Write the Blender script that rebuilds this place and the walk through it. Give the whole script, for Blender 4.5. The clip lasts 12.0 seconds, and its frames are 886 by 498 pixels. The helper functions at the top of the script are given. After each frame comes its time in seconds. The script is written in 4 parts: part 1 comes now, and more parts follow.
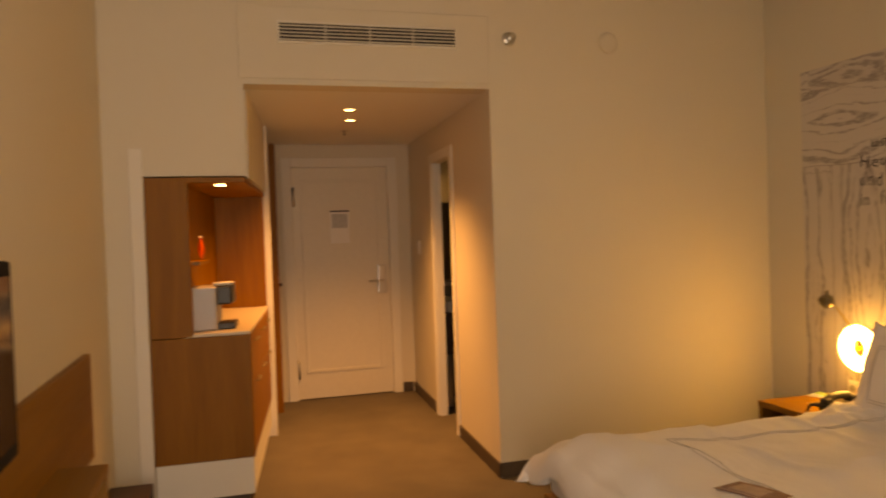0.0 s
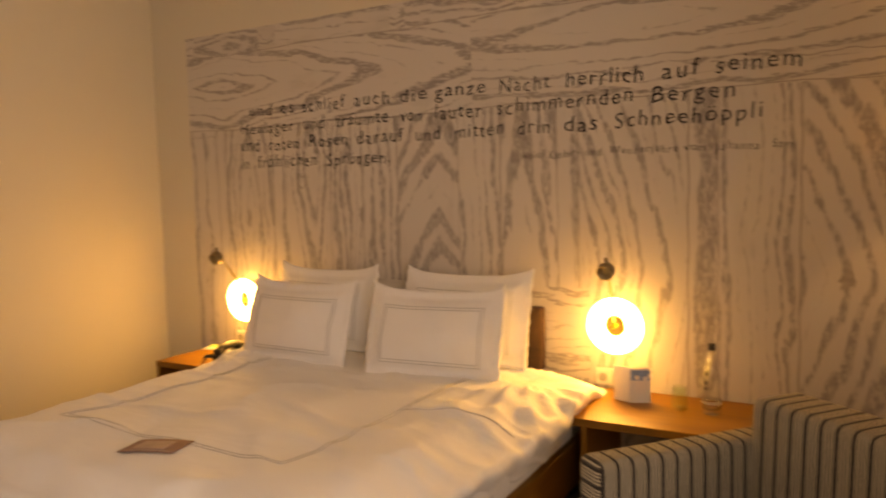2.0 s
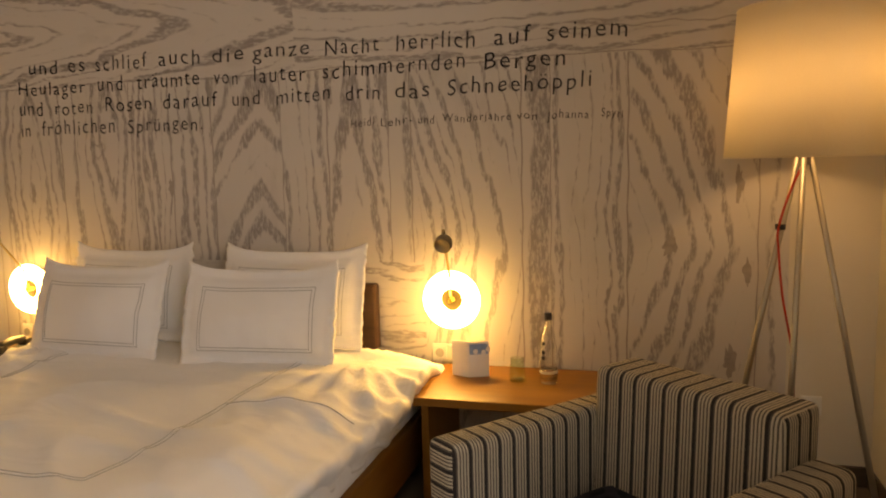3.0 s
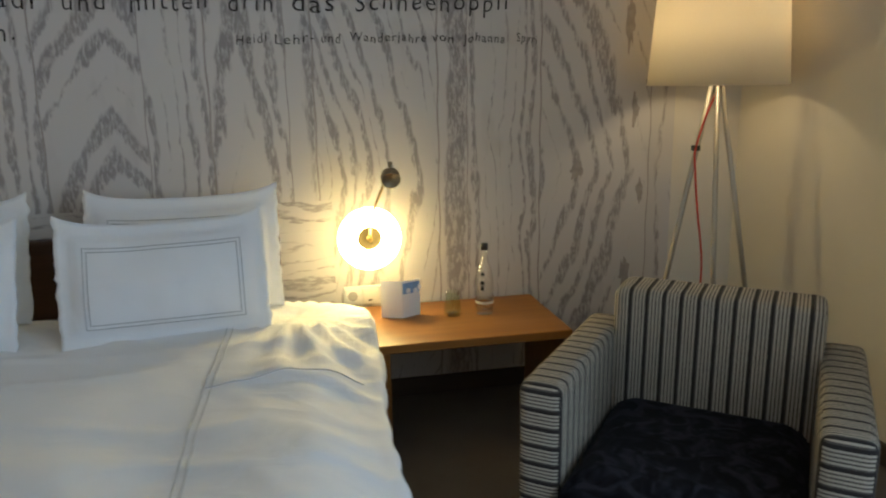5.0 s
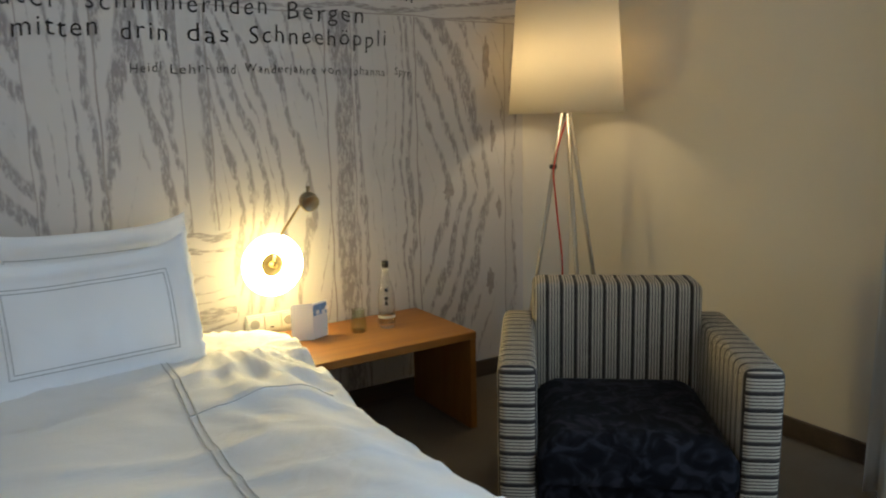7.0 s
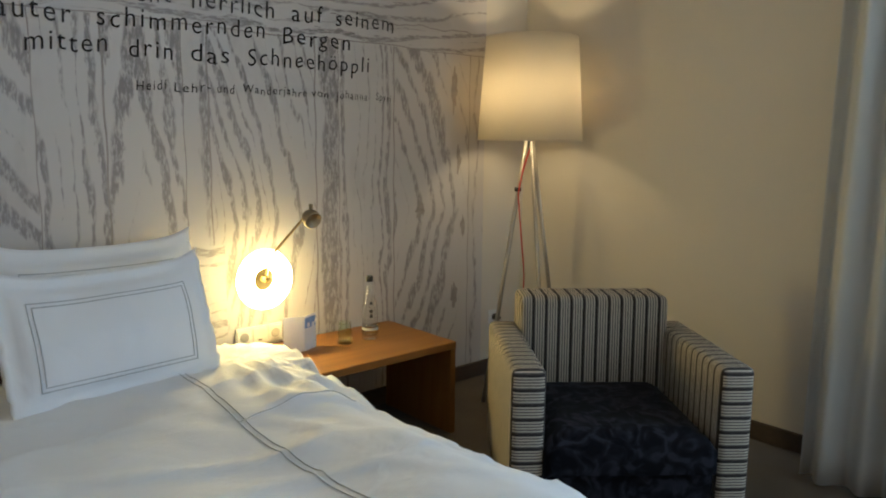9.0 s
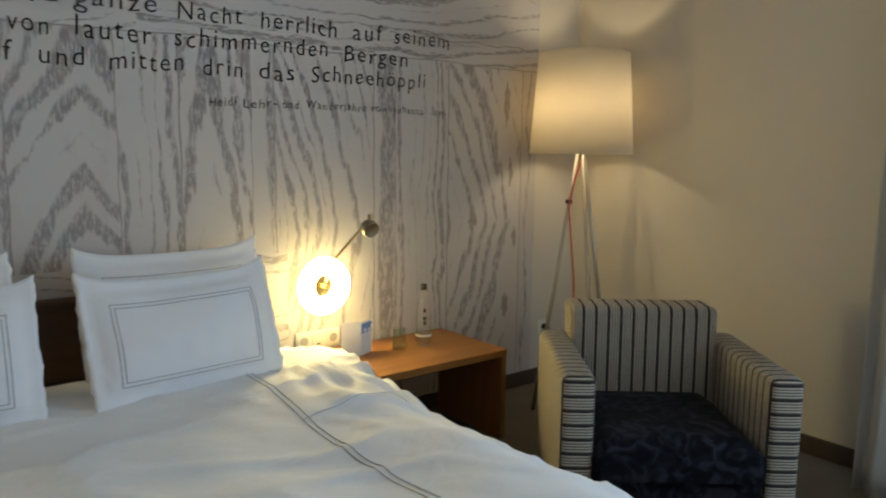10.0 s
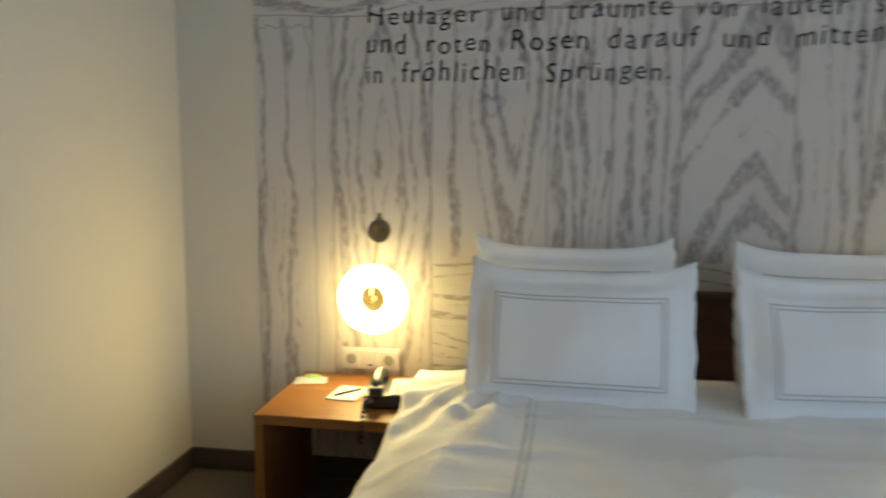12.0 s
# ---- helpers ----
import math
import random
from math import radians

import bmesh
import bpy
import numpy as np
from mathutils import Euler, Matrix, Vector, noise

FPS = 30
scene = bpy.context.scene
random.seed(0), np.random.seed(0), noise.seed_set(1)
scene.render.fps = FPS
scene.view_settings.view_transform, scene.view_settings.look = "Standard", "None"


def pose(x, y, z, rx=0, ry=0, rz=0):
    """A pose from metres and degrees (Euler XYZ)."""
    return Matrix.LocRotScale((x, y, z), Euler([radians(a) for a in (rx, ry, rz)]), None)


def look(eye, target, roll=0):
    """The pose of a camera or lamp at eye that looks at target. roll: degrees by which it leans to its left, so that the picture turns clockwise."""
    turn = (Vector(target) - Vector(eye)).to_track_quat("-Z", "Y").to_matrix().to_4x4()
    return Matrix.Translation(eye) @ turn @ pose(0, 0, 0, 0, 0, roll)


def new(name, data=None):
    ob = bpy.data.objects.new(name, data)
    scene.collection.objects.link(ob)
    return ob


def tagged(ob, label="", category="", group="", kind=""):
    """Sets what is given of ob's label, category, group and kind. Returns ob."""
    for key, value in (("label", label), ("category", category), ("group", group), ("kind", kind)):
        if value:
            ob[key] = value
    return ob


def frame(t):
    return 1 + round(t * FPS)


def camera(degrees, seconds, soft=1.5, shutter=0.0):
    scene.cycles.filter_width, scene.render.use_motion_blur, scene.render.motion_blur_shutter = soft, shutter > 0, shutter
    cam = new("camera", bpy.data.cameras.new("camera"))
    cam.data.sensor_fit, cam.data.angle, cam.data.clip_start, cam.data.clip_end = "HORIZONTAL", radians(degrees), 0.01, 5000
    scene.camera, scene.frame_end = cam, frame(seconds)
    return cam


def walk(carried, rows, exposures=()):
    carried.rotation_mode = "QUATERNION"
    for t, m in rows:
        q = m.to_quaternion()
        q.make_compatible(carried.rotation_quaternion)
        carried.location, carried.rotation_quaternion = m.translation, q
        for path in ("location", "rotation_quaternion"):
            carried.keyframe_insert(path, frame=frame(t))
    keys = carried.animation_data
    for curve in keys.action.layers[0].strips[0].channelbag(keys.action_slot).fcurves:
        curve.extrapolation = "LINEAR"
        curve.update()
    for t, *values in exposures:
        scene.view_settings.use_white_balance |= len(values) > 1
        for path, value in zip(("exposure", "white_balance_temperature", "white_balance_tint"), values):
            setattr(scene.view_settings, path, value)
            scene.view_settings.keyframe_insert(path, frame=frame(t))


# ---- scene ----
cam = camera(62.0, 12.0, soft=2.0, shutter=0.35)
PATH = [
    (0, (4.127, -3.399, 1.465), (2.202, -2.861, 1.424), -1.9),
    (0.5, (4.102, -3.309, 1.437), (2.284, -2.478, 1.383), -2.1),
    (1, (4.105, -3.437, 1.419), (2.493, -2.257, 1.329), -2.1),
    (1.5, (4.049, -3.416, 1.403), (2.732, -1.917, 1.274), -1.7),
    (2, (4.068, -3.376, 1.401), (3.086, -1.641, 1.236), -1.5),
    (2.5, (4.01, -3.312, 1.411), (3.335, -1.441, 1.209), -1.5),
    (2.7, (3.983, -3.275, 1.362), (3.387, -1.376, 1.16), -1.4),
    (4.3, (3.307, -3.034, 1.389), (3.174, -1.101, 0.896), -1.3),
    (4.5, (3.132, -3.059, 1.368), (3.242, -1.119, 0.892), -0.6),
    (5, (2.771, -3.057, 1.382), (3.178, -1.151, 0.936), -0.9),
    (5.5, (2.435, -2.993, 1.365), (3.02, -1.119, 0.983), -2.0),
    (6, (2.259, -2.97, 1.352), (3.343, -1.336, 0.959), -1.0),
    (6.5, (2.148, -2.982, 1.345), (3.278, -1.377, 0.962), -0.9),
    (7, (2.071, -3.014, 1.338), (3.13, -1.353, 0.988), -1.3),
    (7.2, (1.961, -2.917, 1.366), (3.072, -1.293, 1.008), -0.8),
    (9, (1.585, -2.918, 1.371), (2.904, -1.445, 1.066), 0.6),
    (9.5, (1.532, -2.943, 1.384), (2.832, -1.451, 1.091), 0.9),
    (10, (1.497, -2.982, 1.381), (2.72, -1.424, 1.104), 0.7),
    (10.5, (1.463, -2.977, 1.357), (2.485, -1.278, 1.097), 0.0),
    (11, (1.486, -2.943, 1.297), (2.123, -1.062, 1.056), -0.4),
    (11.5, (1.541, -2.868, 1.263), (1.696, -0.888, 1.028), -0.3),
    (12, (1.491, -2.713, 1.282), (1.17, -0.756, 1.031), 0.2),
]
EXPOSURES = [
    (0.0, -0.30, 20000, 36), (0.5, 0.0, 20000, 36), (1.0, 0.12, 18500, 37), (1.5, 0.10, 17000, 38), (2.7, -0.1, 12000, 32),
    (4.3, -0.1, 5400, 5), (6.2, 0.0, 5400, 5), (7.2, 0.15, 5400, 5), (9.0, 0.11, 5400, 5), (12.0, 0.07, 5400, 5),
]
walk(cam, [(t, look(eye, target, roll)) for t, eye, target, roll in PATH], EXPOSURES)

# ---- world, daylight, lamps ----
world = bpy.data.worlds.new("evening_sky")
scene.world = world
world.use_nodes = True
wn = world.node_tree.nodes
sky = wn.new("ShaderNodeTexSky")
sky.sky_type = "NISHITA"
sky.sun_disc = False
sky.sun_elevation, sky.sun_rotation = radians(6), radians(200)
world.node_tree.links.new(sky.outputs["Color"], wn["Background"].inputs["Color"])
wn["Background"].inputs["Strength"].default_value = 0.06

ROOM_W, ROOM_E, ROOM_N, ROOM_S, ROOM_H = 0.0, 4.82, 0.0, -4.05, 2.95
WIN_Y0, WIN_Y1, WIN_Z0, WIN_Z1 = -3.95, -2.70, 0.35, 2.55


def lamp(name, kind, place, energy, colour, size=0.05, aim=None, spot=60, size_y=None):
    data = bpy.data.lights.new(name, kind)
    data.energy, data.color = energy, colour
    if kind == "AREA":
        data.size = size
        if size_y:
            data.shape, data.size_y = "RECTANGLE", size_y
    else:
        data.shadow_soft_size = size
    if kind == "SPOT":
        data.spot_size, data.spot_blend = radians(spot), 1.0
    ob = new(name, data)
    ob.matrix_world = look(place, aim or (place[0], place[1] + 1e-4, place[2] - 1))
    return ob


WARM = (1.0, 0.60, 0.26)
lamp("window_daylight", "AREA", (ROOM_E + 0.1, (WIN_Y0 + WIN_Y1) / 2, (WIN_Z0 + WIN_Z1) / 2), 76, (0.69, 0.845, 1.0), 1.2, (0, -2.4, 1.0), size_y=2.1)
lamp("floor_lamp_bulb", "POINT", (4.42, -0.355, 1.535), 3.4, (1.0, 0.70, 0.34), 0.04)
# upper light is added so the shade glows evenly over its height
lamp("floor_lamp_bulb", "POINT", (4.52, -0.355, 1.655), 3.4, (1.0, 0.70, 0.34), 0.04)
lamp("corridor_spot_bulb", "SPOT", (-0.76, -2.645, 2.28), 150, WARM, 0.05, spot=112)
lamp("corridor_spot_bulb", "SPOT", (-1.19, -2.576, 2.28), 150, WARM, 0.05, spot=112)
lamp("niche_spot_bulb", "SPOT", (-0.17, -3.47, 1.765), 20, (1.0, 0.50, 0.17), 0.03, spot=120)

# ---- materials ----
class Nodes:
    """A small builder of node materials."""

    def __init__(self, name, rough=0.6, metal=0.0, **inputs):
        self.mat = bpy.data.materials.new(name)
        self.mat.use_nodes = True
        self.tree = self.mat.node_tree
        self.bsdf = self.tree.nodes["Principled BSDF"]
        self.bsdf.inputs["Roughness"].default_value = rough
        self.bsdf.inputs["Metallic"].default_value = metal
        for key, value in inputs.items():
            self.bsdf.inputs[key.replace("_", " ")].default_value = value

    def add(self, kind, **values):
        node = self.tree.nodes.new("ShaderNode" + kind)
        if "operation" in values:
            node.operation = values.pop("operation")
        if "data_type" in values:
            node.data_type, node.blend_type = values.pop("data_type"), values.pop("blend_type")
        if "uv_map" in values:
            node.uv_map = values.pop("uv_map")
        for key, value in values.items():
            node.inputs[key.replace("_", " ")].default_value = value
        return node

    def put(self, value, socket):
        if isinstance(value, bpy.types.NodeSocket):
            self.tree.links.new(value, socket)
        else:
            socket.default_value = value

    def maths(self, operation, a, b=0.0, c=None):
        node = self.add("Math", operation=operation)
        self.put(a, node.inputs[0])
        self.put(b, node.inputs[1])
        if c is not None:
            self.put(c, node.inputs[2])
        return node.outputs[0]

    def coords(self, scale=(1, 1, 1), source="Object"):
        tex = self.add("TexCoord")
        mapping = self.add("Mapping")
        mapping.inputs["Scale"].default_value = scale
        self.tree.links.new(tex.outputs[source], mapping.inputs["Vector"])
        return mapping.outputs[0]

    def noise(self, scale, detail=3.0, rough=0.55, vector=None, distortion=0.0):
        node = self.add("TexNoise", Scale=scale, Detail=detail, Roughness=rough, Distortion=distortion)
        self.put(vector if vector is not None else self.coords(), node.inputs["Vector"])
        return node.outputs["Fac"]

    def ramp(self, value, *stops):
        node = self.add("ValToRGB")
        ramp = node.color_ramp
        while len(ramp.elements) < len(stops):
            ramp.elements.new(0.5)
        for element, (place, colour) in zip(ramp.elements, stops):
            element.position = place
            element.color = (*colour, 1) if len(colour) == 3 else colour
        self.put(value, node.inputs[0])
        return node.outputs[0]

    def mix(self, fac, a, b, blend="MIX"):
        node = self.add("Mix", data_type="RGBA", blend_type=blend)
        self.put(fac, node.inputs[0])
        for value, socket in ((a, node.inputs[6]), (b, node.inputs[7])):
            self.put((*value, 1) if isinstance(value, tuple) and len(value) == 3 else value, socket)
        return node.outputs[2]

    def colour(self, value):
        self.put((*value, 1) if isinstance(value, tuple) and len(value) == 3 else value, self.bsdf.inputs["Base Color"])
        return self

    def bump(self, height, strength=0.3, distance=0.01):
        node = self.add("Bump", Strength=strength, Distance=distance)
        self.put(height, node.inputs["Height"])
        self.tree.links.new(node.outputs[0], self.bsdf.inputs["Normal"])
        return self


def plaster(name, light, dark, bump=0.12):
    n = Nodes(name, rough=0.85)
    big = n.noise(0.9, 4)
    fine = n.noise(55, 3)
    n.colour(n.mix(n.maths("MULTIPLY", n.maths("ADD", big, n.maths("MULTIPLY", fine, 0.35)), 0.75), dark, light))
    n.bump(n.noise(140, 4), bump, 0.004)
    return n.mat


def wood(name, light, dark, along="z", rough=0.46, scale=1.0, random_shift=True):
    n = Nodes(name, rough=rough, Specular_IOR_Level=0.3)
    stretch = {"z": (9, 9, 0.7), "x": (0.7, 9, 9), "y": (9, 0.7, 9)}[along]
    vec = n.coords(tuple(s * scale for s in stretch))
    if random_shift:
        info = n.add("ObjectInfo")
        shift = n.add("VectorMath", operation="ADD")
        n.put(vec, shift.inputs[0])
        grow = n.maths("MULTIPLY", info.outputs["Random"], 17.0)
        n.tree.links.new(grow, shift.inputs[1])
        vec = shift.outputs[0]
    broad = n.noise(1.0, 4, 0.6, vec, 0.6)
    fine = n.noise(7.0, 5, 0.65, vec, 0.3)
    value = n.maths("ADD", n.maths("MULTIPLY", broad, 0.65), n.maths("MULTIPLY", fine, 0.35))
    n.colour(n.ramp(value, (0.3, dark), (0.52, tuple((a + b) / 2 for a, b in zip(light, dark))), (0.72, light)))
    n.bump(fine, 0.12, 0.002)
    n.put(n.maths("MULTIPLY_ADD", fine, 0.2, rough - 0.1), n.bsdf.inputs["Roughness"])
    return n.mat


def simple(name, colour, rough=0.5, metal=0.0, grain=60.0, amount=0.12, bump=0.05, **inputs):
    n = Nodes(name, rough=rough, metal=metal, **inputs)
    shade = n.noise(grain, 3)
    low = tuple(c * (1 - amount) for c in colour)
    high = tuple(min(1, c * (1 + amount)) for c in colour)
    n.colour(n.mix(shade, low, high))
    if bump:
        n.bump(shade, bump, 0.002)
    return n.mat


def glow(name, colour, strength):
    n = Nodes(name, rough=0.5)
    n.colour((0.9, 0.86, 0.78))
    n.bsdf.inputs["Emission Color"].default_value = (*colour, 1)
    n.bsdf.inputs["Emission Strength"].default_value = strength
    return n.mat


def carpet_material():
    n = Nodes("carpet_pile", rough=1.0)
    spot = n.noise(900, 2)
    patch = n.noise(3.0, 4)
    mid = n.noise(120, 3)
    value = n.maths("ADD", n.maths("MULTIPLY", spot, 0.45), n.maths("ADD", n.maths("MULTIPLY", patch, 0.3), n.maths("MULTIPLY", mid, 0.25)))
    n.colour(n.ramp(value, (0.3, (0.082, 0.066, 0.051)), (0.7, (0.19, 0.158, 0.122))))
    n.bump(spot, 0.5, 0.004)
    return n.mat


def linen_material(name, colour, crease=0.25):
    n = Nodes(name, rough=0.8)
    n.bsdf.inputs["Sheen Weight"].default_value = 0.2
    weave = n.noise(700, 2)
    fold = n.noise(3.6, 3, 0.5, n.coords((1, 1.6, 1)), 0.7)
    ridge = n.maths("ABSOLUTE", n.maths("SUBTRACT", n.noise(2.6, 1, 0.4, n.coords((1, 2.0, 1)), 0.8), 0.5))
    fold = n.maths("ADD", fold, n.maths("MULTIPLY", n.maths("MINIMUM", ridge, 0.10), -1.6))
    tone = n.mix(n.noise(2.2, 3), tuple(c * 0.93 for c in colour), colour)
    n.colour(tone)
    n.bump(n.maths("ADD", n.maths("MULTIPLY", fold, 1.0), n.maths("MULTIPLY", weave, 0.05)), crease, 0.03)
    return n.mat


def stripe_material():
    """Ribbed upholstery: UV.x runs across the stripes, in metres."""
    n = Nodes("striped_upholstery", rough=0.9)
    uv = n.add("UVMap", uv_map="stripes")
    sep = n.add("SeparateXYZ")
    n.tree.links.new(uv.outputs[0], sep.inputs[0])
    x = sep.outputs[0]
    wobble = n.maths("MULTIPLY", n.maths("SUBTRACT", n.noise(60, 2), 0.5), 0.0016)
    x = n.maths("ADD", x, wobble)
    wide = n.maths("FRACT", n.maths("DIVIDE", x, 0.052))
    thin = n.maths("FRACT", n.maths("DIVIDE", x, 0.0104))
    dark = n.maths("LESS_THAN", wide, 0.20)
    grey = n.maths("LESS_THAN", thin, 0.44)
    fibre = n.noise(500, 2)
    cream = n.mix(fibre, (0.42, 0.37, 0.29), (0.56, 0.50, 0.40))
    mid = n.mix(fibre, (0.075, 0.064, 0.056), (0.13, 0.11, 0.095))
    black = n.mix(fibre, (0.018, 0.014, 0.013), (0.034, 0.027, 0.024))
    n.colour(n.mix(dark, n.mix(grey, cream, mid), black))
    n.bump(n.maths("ADD", n.maths("MULTIPLY", n.maths("SUBTRACT", 1.0, grey), 0.6), fibre), 0.35, 0.002)
    return n.mat


def velvet_material():
    n = Nodes("patterned_velvet", rough=0.95, Specular_IOR_Level=0.1)
    n.bsdf.inputs["Sheen Weight"].default_value = 0.05
    n.bsdf.inputs["Sheen Roughness"].default_value = 0.4
    blot = n.noise(13, 2, 0.5, None, 1.6)
    pile = n.noise(400, 2)
    value = n.maths("ADD", blot, n.maths("MULTIPLY", pile, 0.08))
    n.colour(n.ramp(value, (0.44, (0.0055, 0.0055, 0.0075)), (0.55, (0.012, 0.012, 0.016)), (0.66, (0.026, 0.026, 0.034))))
    n.bump(blot, 0.3, 0.006)
    return n.mat


def mural_material():
    """Printed wood: UV 'grain' holds metres across and along a board, from the heart of its figure; UV 'figure' the stretch and a shift."""
    n = Nodes("wood_print_wallpaper", rough=0.75)
    sep = n.add("SeparateXYZ")
    n.tree.links.new(n.add("UVMap", uv_map="grain").outputs[0], sep.inputs[0])
    fig = n.add("SeparateXYZ")
    n.tree.links.new(n.add("UVMap", uv_map="figure").outputs[0], fig.inputs[0])
    u, v, k, shift = sep.outputs[0], sep.outputs[1], fig.outputs[0], fig.outputs[1]
    pace = n.add("SeparateXYZ")
    n.tree.links.new(n.add("UVMap", uv_map="pace").outputs[0], pace.inputs[0])
    vec = n.add("CombineXYZ")
    n.put(n.maths("MULTIPLY", u, 7.0), vec.inputs[0])
    n.put(n.maths("MULTIPLY", v, 2.2), vec.inputs[1])
    n.put(n.maths("MULTIPLY", shift, 13.0), vec.inputs[2])
    sway = n.maths("SUBTRACT", n.noise(1.0, 3, 0.5, vec.outputs[0], 0.4), 0.5)
    fast = n.add("CombineXYZ")
    n.put(n.maths("MULTIPLY", u, 95.0), fast.inputs[0])
    n.put(n.maths("MULTIPLY", v, 24.0), fast.inputs[1])
    n.put(shift, fast.inputs[2])
    shake = n.maths("SUBTRACT", n.noise(1.0, 2, 0.6, fast.outputs[0]), 0.5)
    du = n.maths("ADD", u, n.maths("MULTIPLY", sway, 0.14))
    dv = n.maths("MULTIPLY", v, k)
    ring = n.maths("SQRT", n.maths("ADD", n.maths("MULTIPLY", du, du), n.maths("MULTIPLY", dv, dv)))
    peak = n.maths("ADD", n.maths("ABSOLUTE", du), n.maths("ABSOLUTE", dv))
    ring = n.maths("ADD", n.maths("MULTIPLY", ring, 0.5), n.maths("MULTIPLY", peak, 0.5))
    ring = n.maths("ADD", ring, n.maths("MULTIPLY", shake, 0.012))
    phase = n.maths("MULTIPLY", n.maths("ADD", ring, shift), pace.outputs[0])
    wave = n.maths("ABSOLUTE", n.maths("SUBTRACT", n.maths("FRACT", phase), 0.5))
    broad = n.add("CombineXYZ")
    n.put(n.maths("MULTIPLY", u, 9.0), broad.inputs[0])
    n.put(n.maths("MULTIPLY", v, 1.3), broad.inputs[1])
    n.put(n.maths("ADD", shift, 4.0), broad.inputs[2])
    each = n.add("TexWhiteNoise")
    each.noise_dimensions = "1D"
    n.put(n.maths("FLOOR", phase), each.inputs["W"])
    width = n.maths("MULTIPLY_ADD", n.noise(1.0, 3, 0.6, broad.outputs[0]), 0.74, -0.365)
    width = n.maths("MULTIPLY_ADD", each.outputs["Value"], 0.42, width)
    width = n.maths("ADD", width, n.maths("MULTIPLY", shake, 0.26))
    line = n.maths("SMOOTH_MIN", n.maths("MAXIMUM", n.maths("MULTIPLY", n.maths("SUBTRACT", width, wave), 7.0), 0.0), 1.0, 0.2)
    speck = n.ramp(n.noise(1.0, 2, 0.7, fast.outputs[0]), (0.36, (0.22, 0.22, 0.22)), (0.55, (1, 1, 1)))
    line = n.maths("MULTIPLY", line, speck)
    stain = n.ramp(n.noise(1.0, 3, 0.6, vec.outputs[0]), (0.60, (0, 0, 0)), (0.72, (1, 1, 1)))
    paper = n.mix(n.maths("ADD", n.maths("MULTIPLY", stain, 0.4), n.maths("MULTIPLY", pace.outputs[1], 0.6)), (0.605, 0.572, 0.55), (0.47, 0.435, 0.415))
    ink = n.mix(n.noise(3.0, 3), (0.26, 0.232, 0.232), (0.36, 0.325, 0.318))
    n.colour(n.mix(n.maths("MULTIPLY", line, 0.95), paper, ink))
    return n.mat


def shade_material():
    n = Nodes("lampshade_fabric", rough=0.9)
    tone = n.mix(n.noise(250, 2), (0.80, 0.74, 0.62), (0.86, 0.80, 0.68))
    n.colour(tone)
    trans = n.add("BsdfTranslucent")
    n.put(tone, trans.inputs["Color"])
    blend = n.add("MixShader")
    blend.inputs[0].default_value = 0.55
    out = n.tree.nodes["Material Output"]
    n.tree.links.new(n.bsdf.outputs[0], blend.inputs[1])
    n.tree.links.new(trans.outputs[0], blend.inputs[2])
    n.tree.links.new(blend.outputs[0], out.inputs[0])
    return n.mat


WALL = plaster("cream_wall_paint", (0.69, 0.64, 0.545), (0.65, 0.60, 0.51))
WHITE = plaster("white_paint", (0.76, 0.74, 0.69), (0.71, 0.69, 0.64), 0.05)
CEIL = plaster("ceiling_paint", (0.78, 0.76, 0.72), (0.74, 0.72, 0.68))
DOORPAINT = simple("door_lacquer", (0.70, 0.66, 0.58), 0.42, grain=25, amount=0.05)
SKIRT = wood("dark_skirting_wood", (0.105, 0.078, 0.058), (0.06, 0.045, 0.035), "x", 0.55)
CARPET = carpet_material()
OAK = wood("cherry_veneer", (0.33, 0.155, 0.036), (0.19, 0.077, 0.014), "z")
OAKX = wood("cherry_veneer_lengthwise", (0.33, 0.155, 0.036), (0.19, 0.077, 0.014), "x")
OAKY = wood("cherry_veneer_crosswise", (0.32, 0.150, 0.036), (0.19, 0.077, 0.014), "y")
# same cherry veneer, warm corridor light put into a redder colour
CUPWOOD = wood("warm_lit_cherry_veneer", (0.33, 0.132, 0.020), (0.195, 0.066, 0.008), "z", 0.55)
TVBLACK = simple("matt_black_housing", (0.012, 0.012, 0.012), 0.75, grain=80, Specular_IOR_Level=0.15)
DARKOAK = wood("dark_stained_wood", (0.10, 0.05, 0.03), (0.045, 0.024, 0.016), "x", 0.5)
MURAL = mural_material()
INK = simple("charcoal_lettering_ink", (0.026, 0.022, 0.022), 0.8, grain=40, amount=0.35, bump=0)
SEAMINK = simple("printed_seam_ink", (0.36, 0.32, 0.30), 0.8, grain=25, amount=0.4, bump=0)
LINEN = linen_material("white_bed_linen", (0.88, 0.88, 0.885), 0.36)
PILLOW = linen_material("white_pillow_cotton", (0.87, 0.87, 0.88), 0.30)
DUVETTHREAD = simple("pale_grey_embroidery", (0.52, 0.52, 0.52), 0.8, grain=300)
THREAD = simple("grey_embroidery_thread", (0.42, 0.42, 0.43), 0.8, grain=300)
STRIPES = stripe_material()
VELVET = velvet_material()
CURTAIN = linen_material("grey_curtain_cloth", (0.60, 0.60, 0.58), 0.12)
SHADE = shade_material()
BRASS = simple("brushed_brass", (0.55, 0.42, 0.22), 0.32, 1.0, 200, 0.1)
GUNMETAL = simple("dark_bronze_metal", (0.29, 0.235, 0.145), 0.42, 0.7, 120, 0.15)
STEEL = simple("brushed_steel", (0.56, 0.55, 0.53), 0.3, 1.0, 200, 0.08)
LEGMETAL = simple("satin_silver_lacquer", (0.42, 0.39, 0.34), 0.35, 0.6, 120, 0.08)
